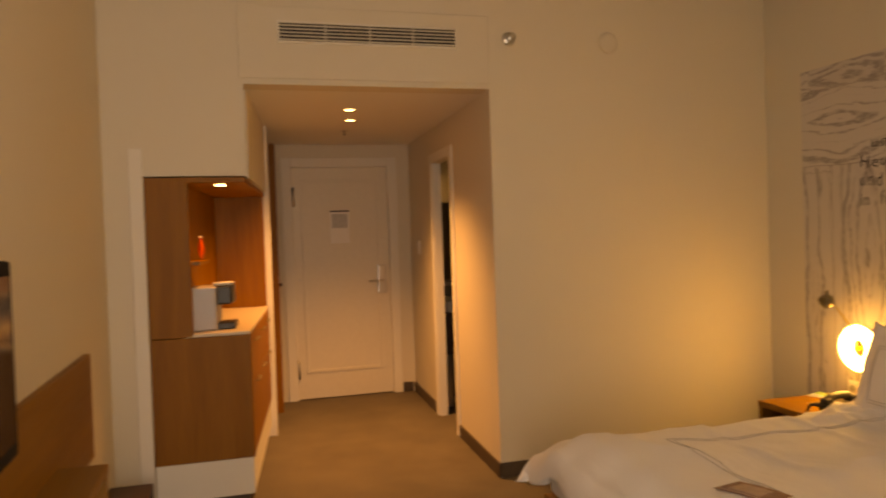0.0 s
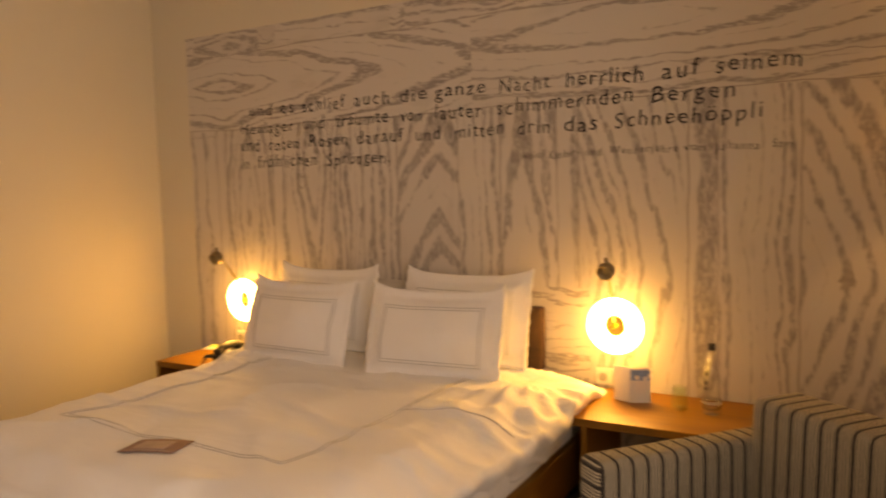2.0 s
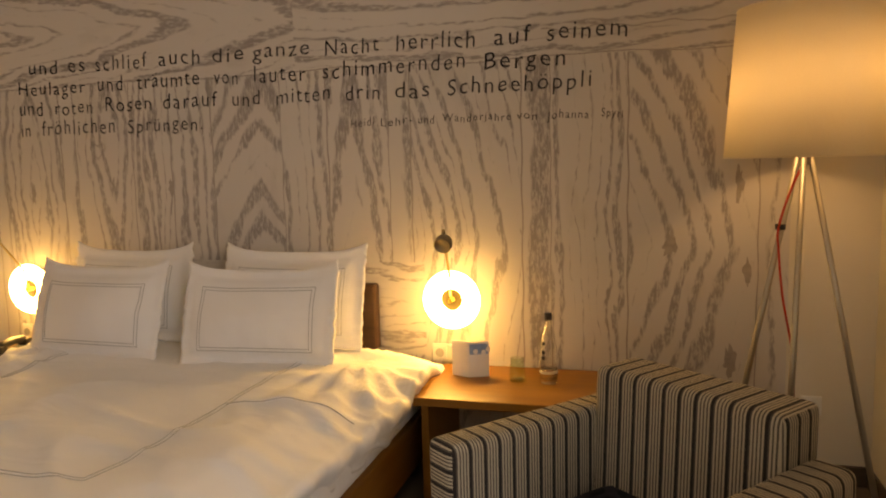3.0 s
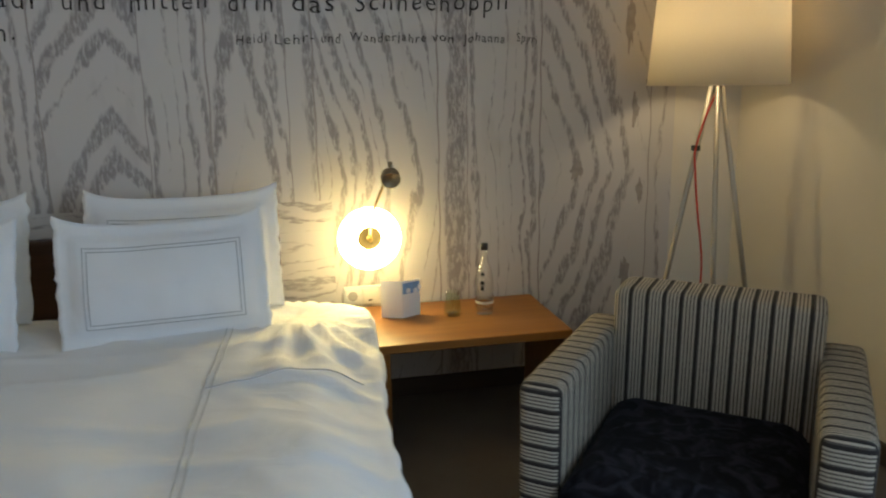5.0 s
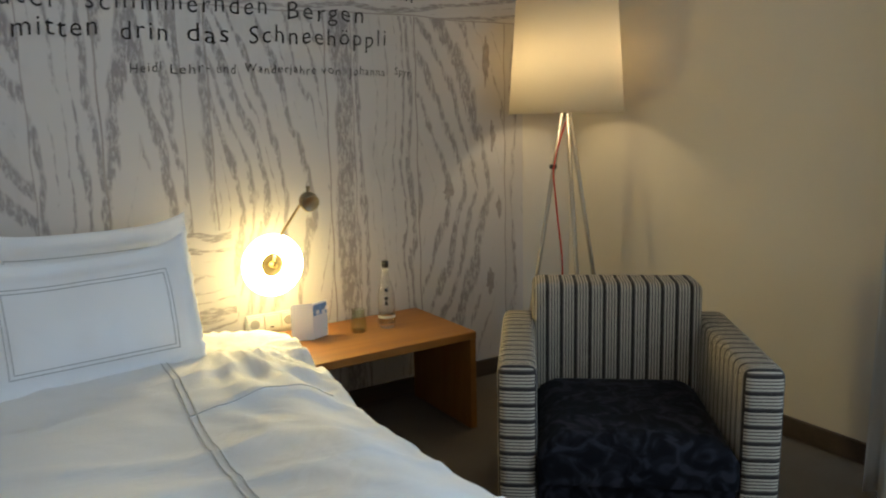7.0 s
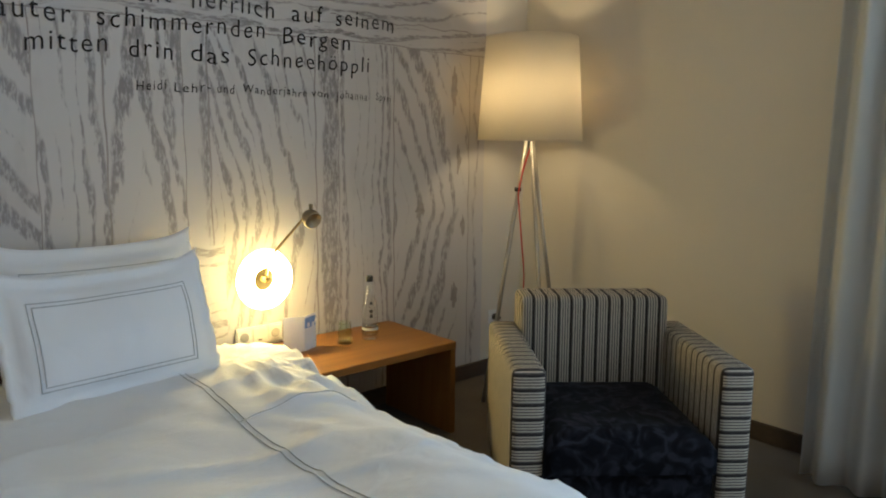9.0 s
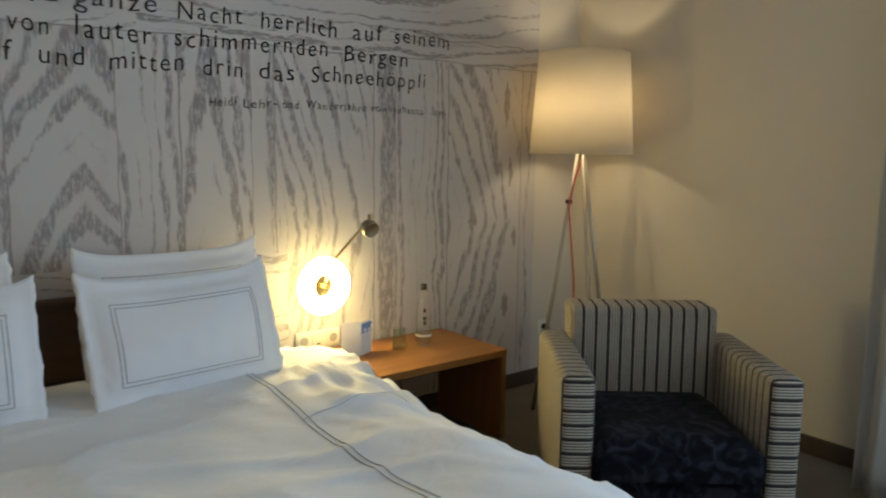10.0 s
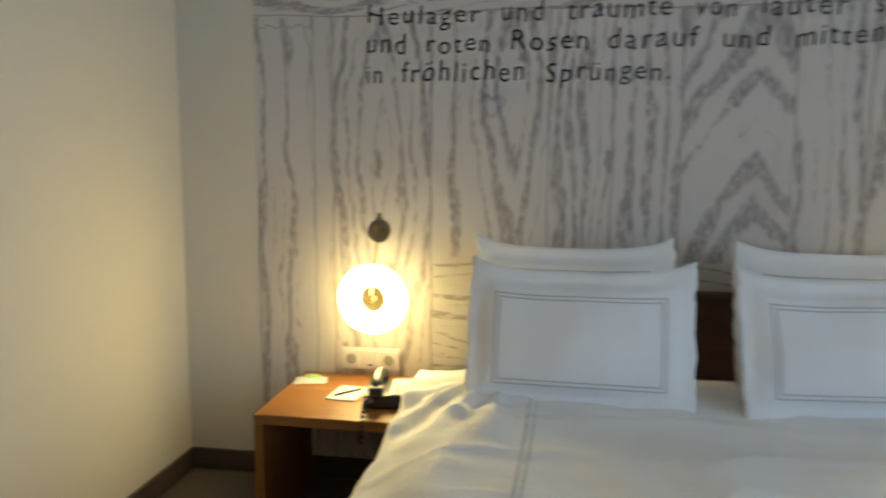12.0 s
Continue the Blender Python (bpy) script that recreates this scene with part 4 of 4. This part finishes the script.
telephone()
n = thing("notepad", (0.748, -0.26, TABLE), "white notepad with a pen on the bedside table", "notepad", turn=-6)
part("pad", box(-0.055, 0.055, -0.075, 0.075, 0, 0.006, 0.001, 1), PAPER, n)
part("pen", tube([(-0.03, -0.05, 0.010), (0.035, 0.045, 0.010)], 0.004, 10), BLACK, n, "black pen", True)
w = thing("sweet_wrapper", (0.565, -0.135, TABLE), "pale green wrapped treat on the bedside table", "sweet", turn=15)
part("wrapper", sheet(14, 10, lambda a, b: ((a - 0.5) * 0.12, (b - 0.5) * 0.085, 0.003 + 0.02 * math.sin(a * math.pi) * math.sin(b * math.pi) + 0.004 * math.sin(a * 19) * b)), PAPER, w, smooth=True)
part("print", sheet(8, 6, lambda a, b: ((a - 0.5) * 0.06 + 0.012, (b - 0.5) * 0.05, 0.0035 + 0.02 * math.sin((0.35 + 0.5 * a) * math.pi) * math.sin((0.2 + 0.6 * b) * math.pi) + 0.003)), GREENP, w, "green print", True)


# ---- armchair ----
def armchair():
    c = thing("armchair", (3.90, -1.285, 0), "striped upholstered armchair with a dark velvet seat", "armchair")
    front = Vector((-0.63, -0.776, 0)).normalized()
    c.matrix_world = Matrix.Translation((3.90, -1.285, 0)) @ pose(0, 0, 0, 0, 0, math.degrees(math.atan2(front.y, front.x)) + 90)
    # local: x across, -y to the front
    W, D = 0.84, 0.74

    def striped(name, bm, rule, label=""):
        bm.normal_update()
        uv = bm.loops.layers.uv.new("stripes")
        for f in bm.faces:
            for loop in f.loops:
                loop[uv].uv = (rule(f.normal, loop.vert.co), 0)
        return part(name, bm, STRIPES, c, label, True)

    def arm_rule(nrm, co):
        return co.z if abs(nrm.y) > 0.75 else co.y

    def subdiv_box(x0, x1, y0, y1, z0, z1, bevel):
        return box(x0, x1, y0, y1, z0, z1, bevel, 4)

    for s in (-1, 1):
        xa, xb = sorted((s * W / 2, s * (W / 2 - 0.122)))
        bm = subdiv_box(xa, xb, -D / 2, D / 2 - 0.02, 0.055, 0.60, 0.034)
        for v in bm.verts:
            v.co.z -= 0.0 if v.co.z < 0.3 else 0.012 * (v.co.y + D / 2) / D
        striped("armrest", bm, arm_rule, "striped armrest")
    bm = subdiv_box(-W / 2 + 0.112, W / 2 - 0.112, D / 2 - 0.20, D / 2 - 0.01, 0.20, 0.722, 0.032)
    for v in bm.verts:
        v.co.y += 0.07 * max(0, v.co.z - 0.4)
        v.co.z += 0.008 * math.cos(v.co.x * 4.5)
    striped("backrest", bm, lambda nrm, co: co.x if abs(nrm.x) < 0.75 else co.y, "striped backrest")
    bm = subdiv_box(-W / 2 + 0.122, W / 2 - 0.122, -D / 2 + 0.012, D / 2 - 0.18, 0.10, 0.24, 0.012)
    part("seat_base", bm, VELVET, c, "dark velvet seat base")
    seat = sheet(24, 24, lambda a, b: (-W / 2 + 0.124 + a * (W - 0.248), -D / 2 - 0.012 + b * (D - 0.17), 0.0))
    for v in seat.verts:
        a, b = (v.co.x + W / 2 - 0.124) / (W - 0.248), (v.co.y + D / 2 + 0.012) / (D - 0.17)
        rim = min(a, 1 - a, b) * 8
        v.co.z = 0.312 + 0.055 * min(1, max(0, rim)) ** 0.5 + 0.012 * math.sin(a * math.pi) * math.sin(b * math.pi)
    edge = [e for e in seat.edges if e.is_boundary]
    ext = bmesh.ops.extrude_edge_only(seat, edges=edge)
    for v in [g for g in ext["geom"] if isinstance(g, bmesh.types.BMVert)]:
        v.co.z = 0.225
    bmesh.ops.recalc_face_normals(seat, faces=seat.faces)
    part("seat_cushion", seat, VELVET, c, "dark patterned velvet cushion", True)
    for x in (-W / 2 + 0.06, W / 2 - 0.06):
        for y in (-D / 2 + 0.06, D / 2 - 0.08):
            part("foot", lathe([(0.0, 0.0), (0.02, 0.0), (0.026, 0.058), (0.0, 0.058)], 12), BLACK, c, "", True, pose(x, y, 0))


armchair()


# ---- floor lamp ----
def floor_lamp():
    cx, cy = 4.47, -0.355
    l = thing("floor_lamp", (cx, cy, 0), "tripod floor lamp with a lit cream fabric shade", "lamp")
    z0, z1, r0, r1 = 1.35, 1.86, 0.268, 0.232
    shade = part("shade", lathe([(r0, z0), (r1, z1), (r1 - 0.003, z1), (r0 - 0.003, z0)], 56, True), SHADE, l, "cream fabric drum shade", True)
    for r, z in ((r0, z0), (r1, z1)):
        ring = [(r * math.cos(a * math.pi / 24), r * math.sin(a * math.pi / 24), z) for a in range(49)]
        part("shade_rim", tube(ring, 0.0025, 6), SHADE, shade)
    hub = part("hub", lathe([(0.0, 1.32), (0.022, 1.32), (0.024, 1.38), (0.014, 1.46), (0.0, 1.46)], 16), LEGMETAL, l, "satin metal hub", True)
    for k in range(3):
        a = radians(100 + 120 * k)
        part("shade_spoke", tube([(0, 0, 1.41), (r0 * 0.97 * math.cos(a), r0 * 0.97 * math.sin(a), 1.38)], 0.003, 6), LEGMETAL, hub)
    # the raised bulb is an addition that goes with the upper light
    for bx, rise in ((-0.05, 0.0), (0.05, 0.12)):
        part("bulb", lathe([(0.0, 1.46), (0.013, 1.465), (0.020, 1.49), (0.016, 1.51), (0.0, 1.518)], 16), WHITEPL, l, "opal bulb, one of an assumed pair", True, pose(bx, 0, rise))
        part("bulb_holder", tube([(0, 0, 1.43), (bx, 0, 1.44), (bx, 0, 1.465 + rise)], 0.006, 8), LEGMETAL, hub)
    # three straight legs
    for fx, fy in ((-0.27, 0.03), (-0.07, -0.22), (0.29, -0.02)):
        leg = part("leg", tube([(0.05 * fx, 0.05 * fy, 1.38), (fx, fy, 0.0)], 0.0105, 12, 1.1), LEGMETAL, l, "slim tapered leg", True)
        if fx < 0 and fy > 0:
            part("cord_clip", lathe([(0.0, -0.01), (0.018, -0.01), (0.018, 0.01), (0.0, 0.01)], 12), BLACK, leg, "black cord clip", True, pose(fx * 0.26, fy * 0.26, 1.10))
    cord = [(0.01, -0.02, 1.36), (-0.04, -0.012, 1.24), (-0.078, -0.006, 1.10), (-0.076, -0.008, 1.01), (-0.06, -0.015, 0.85), (-0.015, 0.0, 0.6), (0.0, 0.05, 0.3), (0.03, 0.15, 0.04), (0.08, 0.25, 0.05), (0.12, 0.30, 0.35)]
    fine = []
    for i in range(len(cord) - 1):
        p0, p1, p2, p3 = (Vector(cord[max(0, min(len(cord) - 1, i + k))]) for k in (-1, 0, 1, 2))
        for s in range(6):
            t = s / 6
            fine.append(0.5 * ((2 * p1) + (p2 - p0) * t + (2 * p0 - 5 * p1 + 4 * p2 - p3) * t * t + (3 * p1 - p0 - 3 * p2 + p3) * t ** 3))
    part("cord", tube(fine, 0.0042, 6), REDCORD, l, "red textile cord", True)


floor_lamp()


# ---- curtain ----
def curtain():
    c = thing("curtain", (4.60, -2.05, 0), "pale grey floor-length curtain drawn aside in folds", "curtain")

    def at(a, b):
        y = 0.265 - a * 1.1
        fold = math.sin(a * 2 * math.pi * 8.5) + 0.35 * math.sin(a * 31 + 1.0)
        depth = 0.05 * (0.75 + 0.25 * b) * fold
        return (depth + 0.012 * math.sin(b * 5 + a * 9) - 0.022 * (1 - b), y + 0.01 * math.sin(b * 4 + a * 20) + 0.012 * (1 - b), 0.012 + b * 2.86)

    part("cloth", thick(sheet(190, 24, at), 0.003), CURTAIN, c, smooth=True)
    part("rail", box(-0.02, 0.02, -1.9, 0.45, 2.89, 2.92, 0.004, 1), WHITEPL, c, "white curtain rail")


curtain()


# ---- entrance corridor ----
def minibar_cupboard():
    """Built-in cupboard: its upper corner is an open niche towards room and corridor."""
    c = thing("minibar_cupboard", (0, -3.6, 0), "built-in cherry wood cupboard with a lit open niche", "cupboard")
    o = pose(0, 3.6, 0)
    x0, x1, y0, y1 = -1.48, -0.002, -3.855, -3.345
    part("skirting_plinth", box(x0, x1 - 0.03, y0, y1 - 0.03, 0.0, 0.085, 0.003, 1), SKIRT, c, "dark plinth", at=o)
    part("white_plinth", box(x0, x1 - 0.004, y0, y1 - 0.006, 0.086, 0.285, 0.003, 1), WHITE, c, "white painted plinth", at=o)
    part("tall_panel", box(-0.03, x1, y0, -3.64, 0.958, 1.808, 0.003, 1), CUPWOOD, c, at=o)
    part("low_panel", box(-0.03, x1 - 0.001, y0, y1, 0.287, 0.955, 0.003, 1), CUPWOOD, c, at=o)
    part("worktop", box(x0, x1 - 0.001, -3.688, y1, 0.956, 0.975, 0.003, 1), simple("pale_stone_worktop", (0.55, 0.47, 0.36), 0.35, grain=150, amount=0.2), c, "pale worktop", at=o)
    part("back_panel", box(x0, -0.032, y0, -3.70, 0.976, 1.80, 0.002, 1), CUPWOOD, c, at=o)
    part("end_panel", box(x0, x0 + 0.02, -3.698, y1 - 0.01, 0.976, 1.80, 0.002, 1), CUPWOOD, c, at=o)
    part("niche_top", box(x0 + 0.02, x1 - 0.002, -3.698, y1, 1.78, 1.808, 0.002, 1), CUPWOOD, c, at=o)
    part("body", box(x0 + 0.02, -0.032, y0, y1 - 0.024, 0.287, 0.954), DARKOAK, c, at=o)
    for k in range(3):
        xa = x0 + 0.02 + k * 0.477
        for z0, z1 in ((0.291, 0.72), (0.726, 0.95)):
            d = part("drawer_front", box(xa + 0.003, xa + 0.472, y1 - 0.022, y1, z0, z1, 0.002, 1), CUPWOOD, c, at=o)
            part("handle", tube([(xa + 0.18, y1, z1 - 0.05), (xa + 0.18, y1 + 0.022, z1 - 0.05), (xa + 0.33, y1 + 0.022, z1 - 0.05), (xa + 0.33, y1, z1 - 0.05)], 0.005, 8), GUNMETAL, d, "dark bar handle", True)
    part("shelf", box(-0.45, -0.04, -3.698, -3.60, 1.34, 1.36, 0.002, 1), OAKX, c, at=o)
    part("niche_spotlight", lathe([(0.0, 0.0), (0.03, 0.0), (0.03, 0.006), (0.0, 0.006)], 20), SPOTGLOW, c, "lit recessed spotlight", False, o @ pose(-0.17, -3.49, 1.774))
    skew(c, SKEW_S)


def coffee_machine():
    m = thing("coffee_machine", (-0.20, -3.60, 0.975), "silver-grey capsule coffee machine with a cup on top", "coffee machine")
    part("body", box(-0.14, 0.10, -0.07, 0.07, 0.0, 0.24, 0.012, 3), GREYBOX, m)
    part("head", box(-0.13, 0.08, 0.07, 0.15, 0.14, 0.24, 0.010, 2), BLACK, m, "black brewing head")
    part("drip_tray", box(-0.13, 0.06, 0.07, 0.16, 0.0, 0.035, 0.006, 2), BLACK, m, "black drip tray")
    part("cup_rest", lathe([(0.0, 0.24), (0.055, 0.245), (0.06, 0.26), (0.0, 0.26)], 24), WHITEPL, m, "white saucer", True, pose(0.0, 0.10, 0))
    skew(m, SKEW_S)


def wardrobe():
    w = thing("open_wardrobe", (-1.98, -3.5, 0), "open dark wood wardrobe in the corridor with folded towels", "wardrobe")
    o = pose(2.08, 3.5, 0)
    part("side_panel", box(-2.36, -2.32, -3.895, -3.30, 0.0, 2.27, 0.003, 1), CUPWOOD, w, "cherry wood side panel", at=o)
    part("side_panel", box(-1.735, -1.70, -3.895, -3.40, 0.0, 2.27, 0.003, 1), CUPWOOD, w, at=o)
    part("back_panel", box(-2.32, -1.735, -3.895, -3.87, 0.05, 2.27), DARKOAK, w, at=o)
    for z in (0.06, 1.45, 1.85, 2.245):
        part("shelf", box(-2.32, -1.735, -3.87, -3.36, z, z + 0.025, 0.002, 1), DARKOAK, w, at=o)
    part("clothes_rail", tube([(-2.32, -3.6, 1.38), (-1.735, -3.6, 1.38)], 0.012, 12), STEEL, w, "steel clothes rail", True, o)
    part("door_knob", lathe([(0.0, 0.0), (0.012, 0.0), (0.016, 0.02), (0.0, 0.026)], 14), BLACK, w, "", True, o @ pose(-2.34, -3.30, 1.08, -90))
    skew(w, SKEW_S)


def rolled_towel(x, y, z, label):
    t = thing("folded_towel", (x, y, z), label, "towel", "towels in the wardrobe")
    bm = box(-0.13, 0.13, -0.10, 0.10, 0.0, 0.14, 0.045, 4)
    for v in bm.verts:
        v.co += 0.006 * noise.noise_vector(v.co * 14 + Vector((x, y, z)))
    part("fold", bm, TOWEL, t, smooth=True)
    skew(t, SKEW_S)


minibar_cupboard()
coffee_machine()
wardrobe()
rolled_towel(-2.06, -3.45, 1.875, "white folded towel on the upper wardrobe shelf")
rolled_towel(-2.06, -3.45, 1.475, "white folded towel on the lower wardrobe shelf")
skew(solid("trim_cupboard_post", box(-1.60, -1.485, -3.895, -3.315, 0, COR_H, 0.004, 1), WHITE, "white painted post between cupboard and wardrobe", "post", "structure"), SKEW_S)
solid("trim_cupboard_side", box(0.001, 0.014, -3.925, -3.857, 0.092, 1.96, 0.004, 1), WHITE, "white painted board beside the cupboard", "trim", "structure")
b = thing("snack_pouch", (-0.36, -3.635, 1.36), "small red snack packet on the niche shelf", "packet")
part("pouch", sheet(10, 10, lambda a, c: ((a - 0.5) * 0.09, 0.02 * math.sin(a * math.pi) * math.sin(c * math.pi), c * 0.13)), RED, b, smooth=True)
part("back", sheet(10, 10, lambda a, c: ((a - 0.5) * 0.09, -0.02 * math.sin(a * math.pi) * math.sin(c * math.pi), c * 0.13)), RED, b, smooth=True)
part("seal", box(-0.045, 0.045, -0.002, 0.002, 0.128, 0.14), PAPER, b)
skew(b, SKEW_S)


def downlight(x, y):
    d = thing("corridor_spotlight", (x, y, COR_H), "lit round spotlight in the corridor ceiling", "spotlight", "corridor spotlights")
    part("rim", lathe([(0.033, -0.002), (0.046, -0.002), (0.043, -0.008), (0.033, -0.006)], 24, True), STEEL, d, "steel rim", True)
    part("glass", lathe([(0.0, -0.004), (0.033, -0.004), (0.033, -0.002), (0.0, -0.002)], 24), SPOTGLOW, d, "lit glass", True)


downlight(-0.76, -2.645)
downlight(-1.19, -2.576)
d = thing("ceiling_sprinkler", (-1.75, -2.54, COR_H), "small metal sprinkler head in the corridor ceiling", "sprinkler")
part("rose", lathe([(0.0, -0.004), (0.03, -0.004), (0.03, -0.001), (0.0, -0.001)], 18), STEEL, d, smooth=True)
part("nozzle", lathe([(0.0, -0.035), (0.014, -0.035), (0.006, -0.02), (0.006, -0.003), (0.0, -0.003)], 14), STEEL, d, smooth=True)


def air_vent():
    v = thing("air_vent", (0.011, 0, 0), "long white air vent grille above the corridor", "vent")
    y0, y1, z0, z1 = -3.132, -2.137, 2.545, 2.642
    # flat black sheet gives the shade between the slats, no duct is built
    part("backing", box(0.0, 0.003, y0, y1, z0, z1), BLACK, v, "black sheet for the shade behind the slats")
    for a, b, c, e in ((y0 - 0.012, y1 + 0.012, z1, z1 + 0.012), (y0 - 0.012, y1 + 0.012, z0 - 0.012, z0), (y0 - 0.012, y0, z0, z1), (y1, y1 + 0.012, z0, z1)):
        part("frame", box(0.0, 0.014, a, b, c, e, 0.002, 1), WHITE, v)
    for k in range(5):
        z = z0 + 0.012 + k * 0.019
        part("slat", box(-0.001, 0.016, y0, y1, -0.0022, 0.0022, 0.0006, 1), WHITE, v, at=Matrix.Translation((0.002, 0, z)) @ pose(0, 0, 0, 0, 28, 0))
    for k in range(3):
        y = y0 + (k + 1) * (y1 - y0) / 4
        part("stay", box(0.003, 0.013, y - 0.003, y + 0.003, z0, z1), WHITE, v)


air_vent()
k = thing("wall_sprinkler", (0.0, -1.797, 2.61), "steel sprinkler head on the wall beside the vent", "sprinkler")
part("rose", lathe([(0.0, 0.0), (0.04, 0.0), (0.036, 0.006), (0.0, 0.008)], 22), STEEL, k, smooth=True, at=pose(0, 0, 0, 0, 90))
part("body", tube([(0.006, 0, 0), (0.05, 0, 0)], 0.016, 16), STEEL, k, smooth=True)
part("deflector", lathe([(0.0, 0.0), (0.026, 0.0), (0.024, 0.004), (0.0, 0.004)], 20), STEEL, k, smooth=True, at=pose(0.052, 0, 0, 0, 90))
k = thing("smoke_detector", (0.0, -1.143, 2.61), "round cream detector cap on the wall", "smoke detector")
part("cap", lathe([(0.0, 0.018), (0.045, 0.016), (0.062, 0.008), (0.066, 0.0), (0.0, 0.0)], 32), WALL, k, smooth=True, at=pose(0, 0, 0, 0, 90))
k = thing("light_switch", (-2.2, COR_N + 0.088, 1.35), "white light switch beside the bathroom door", "switch")
part("plate", box(-0.04, 0.04, -0.012, 0.0, -0.06, 0.06, 0.004, 2), WHITEPL, k)
part("rocker", box(-0.026, 0.026, -0.018, -0.011, -0.045, 0.045, 0.004, 2), WHITEPL, k)

# ---- bathroom glimpse ----
k = thing("bathroom_lamp", (-2.25, -1.70, 1.86), "lit square lamp on the bathroom wall", "lamp")
part("shade", box(-0.035, 0.035, -0.04, 0.04, -0.045, 0.045, 0.010, 3), BATHGLOW, k, "lit opal shade")
part("bracket", box(-0.08, -0.035, -0.02, 0.02, -0.03, 0.03, 0.003, 1), STEEL, k)
k = thing("bathroom_vanity", (-2.1, -1.5, 0), "dark vanity with a pale basin in the bathroom", "vanity")
part("cabinet", box(-0.22, 0.3, -0.24, 0.5, 0.45, 0.80, 0.006, 2), DARKOAK, k)
part("basin", box(-0.2, 0.28, -0.22, 0.46, 0.80, 0.90, 0.03, 3), WHITEPL, k, "white basin")
part("leg", box(0.2, 0.24, -0.22, -0.18, 0.0, 0.45), STEEL, k)
part("leg", box(-0.2, -0.16, -0.22, -0.18, 0.0, 0.45), STEEL, k)
part("tap", tube([(0.0, 0.0, 0.90), (0.0, 0.0, 1.02), (0.08, -0.06, 1.04)], 0.012, 10), STEEL, k, "steel tap", True)
k = thing("bathroom_mirror", (-2.325, -1.3, 1.5), "tall mirror on the bathroom wall", "mirror")
part("glass", box(0.0, 0.008, -0.42, 0.4, -0.45, 0.25), simple("mirror_silver", (0.8, 0.8, 0.8), 0.03, 1.0, bump=0), k)
part("shelf", box(0.0, 0.11, -0.42, 0.4, -0.50, -0.48, 0.002, 1), STEEL, k, "narrow steel shelf")

# ---- desk wall ----
k = thing("wall_panel", (1.63, ROOM_S, 0), "cherry wood board on the wall behind the television", "wall panel")
part("board", box(-0.95, 1.1, 0.0, 0.028, 0.555, 1.0, 0.004, 1), OAKX, k)
part("edge_strip", box(-0.956, -0.95, 0.0, 0.028, 0.555, 1.0), OAK, k)
k = thing("television", (2.52, ROOM_S + 0.11, 1.20), "black flat television on the wall panel", "television", turn=2)
part("housing", box(-0.38, 0.38, -0.02, 0.03, -0.235, 0.235, 0.012, 3), TVBLACK, k)
part("screen", box(-0.345, 0.345, 0.028, 0.0325, -0.195, 0.20), SCREEN, k, "dark glossy screen")
part("bracket", box(-0.08, 0.08, -0.09, -0.02, -0.08, 0.08, 0.004, 1), BLACK, k, "black wall bracket")
k = thing("desk", (2.6, -3.93, 0), "shallow cherry wood desk below the television", "desk")
part("desktop", box(-1.27, 1.2, -0.12, 0.07, 0.665, 0.70, 0.004, 1), OAKX, k)
for x in (-1.27, 1.17):
    part("side_panel", box(x, x + 0.03, -0.12, 0.065, 0.0, 0.665, 0.002, 1), OAK, k)
part("back_rail", box(-1.24, 1.17, -0.12, -0.10, 0.45, 0.51, 0.002, 1), OAKX, k)
k = thing("remote_control", (2.05, -3.92, 0.70), "black remote control lying on the desk", "remote", turn=60)
part("shell", box(-0.085, 0.085, -0.022, 0.022, 0.0, 0.018, 0.006, 2), BLACK, k)
for i in range(5):
    part("button", box(-0.06 + i * 0.025, -0.048 + i * 0.025, -0.006, 0.006, 0.018, 0.020, 0.001, 1), GREYBOX, k)
k = thing("luggage_bench", (0.60, -3.94, 0), "low dark brown luggage bench by the wall", "bench")
part("top", box(-0.36, 0.36, -0.10, 0.10, 0.25, 0.28, 0.004, 1), DARKOAK, k)
for x in (-0.36, 0.33):
    part("side_panel", box(x, x + 0.03, -0.10, 0.10, 0.0, 0.25, 0.002, 1), DARKOAK, k)
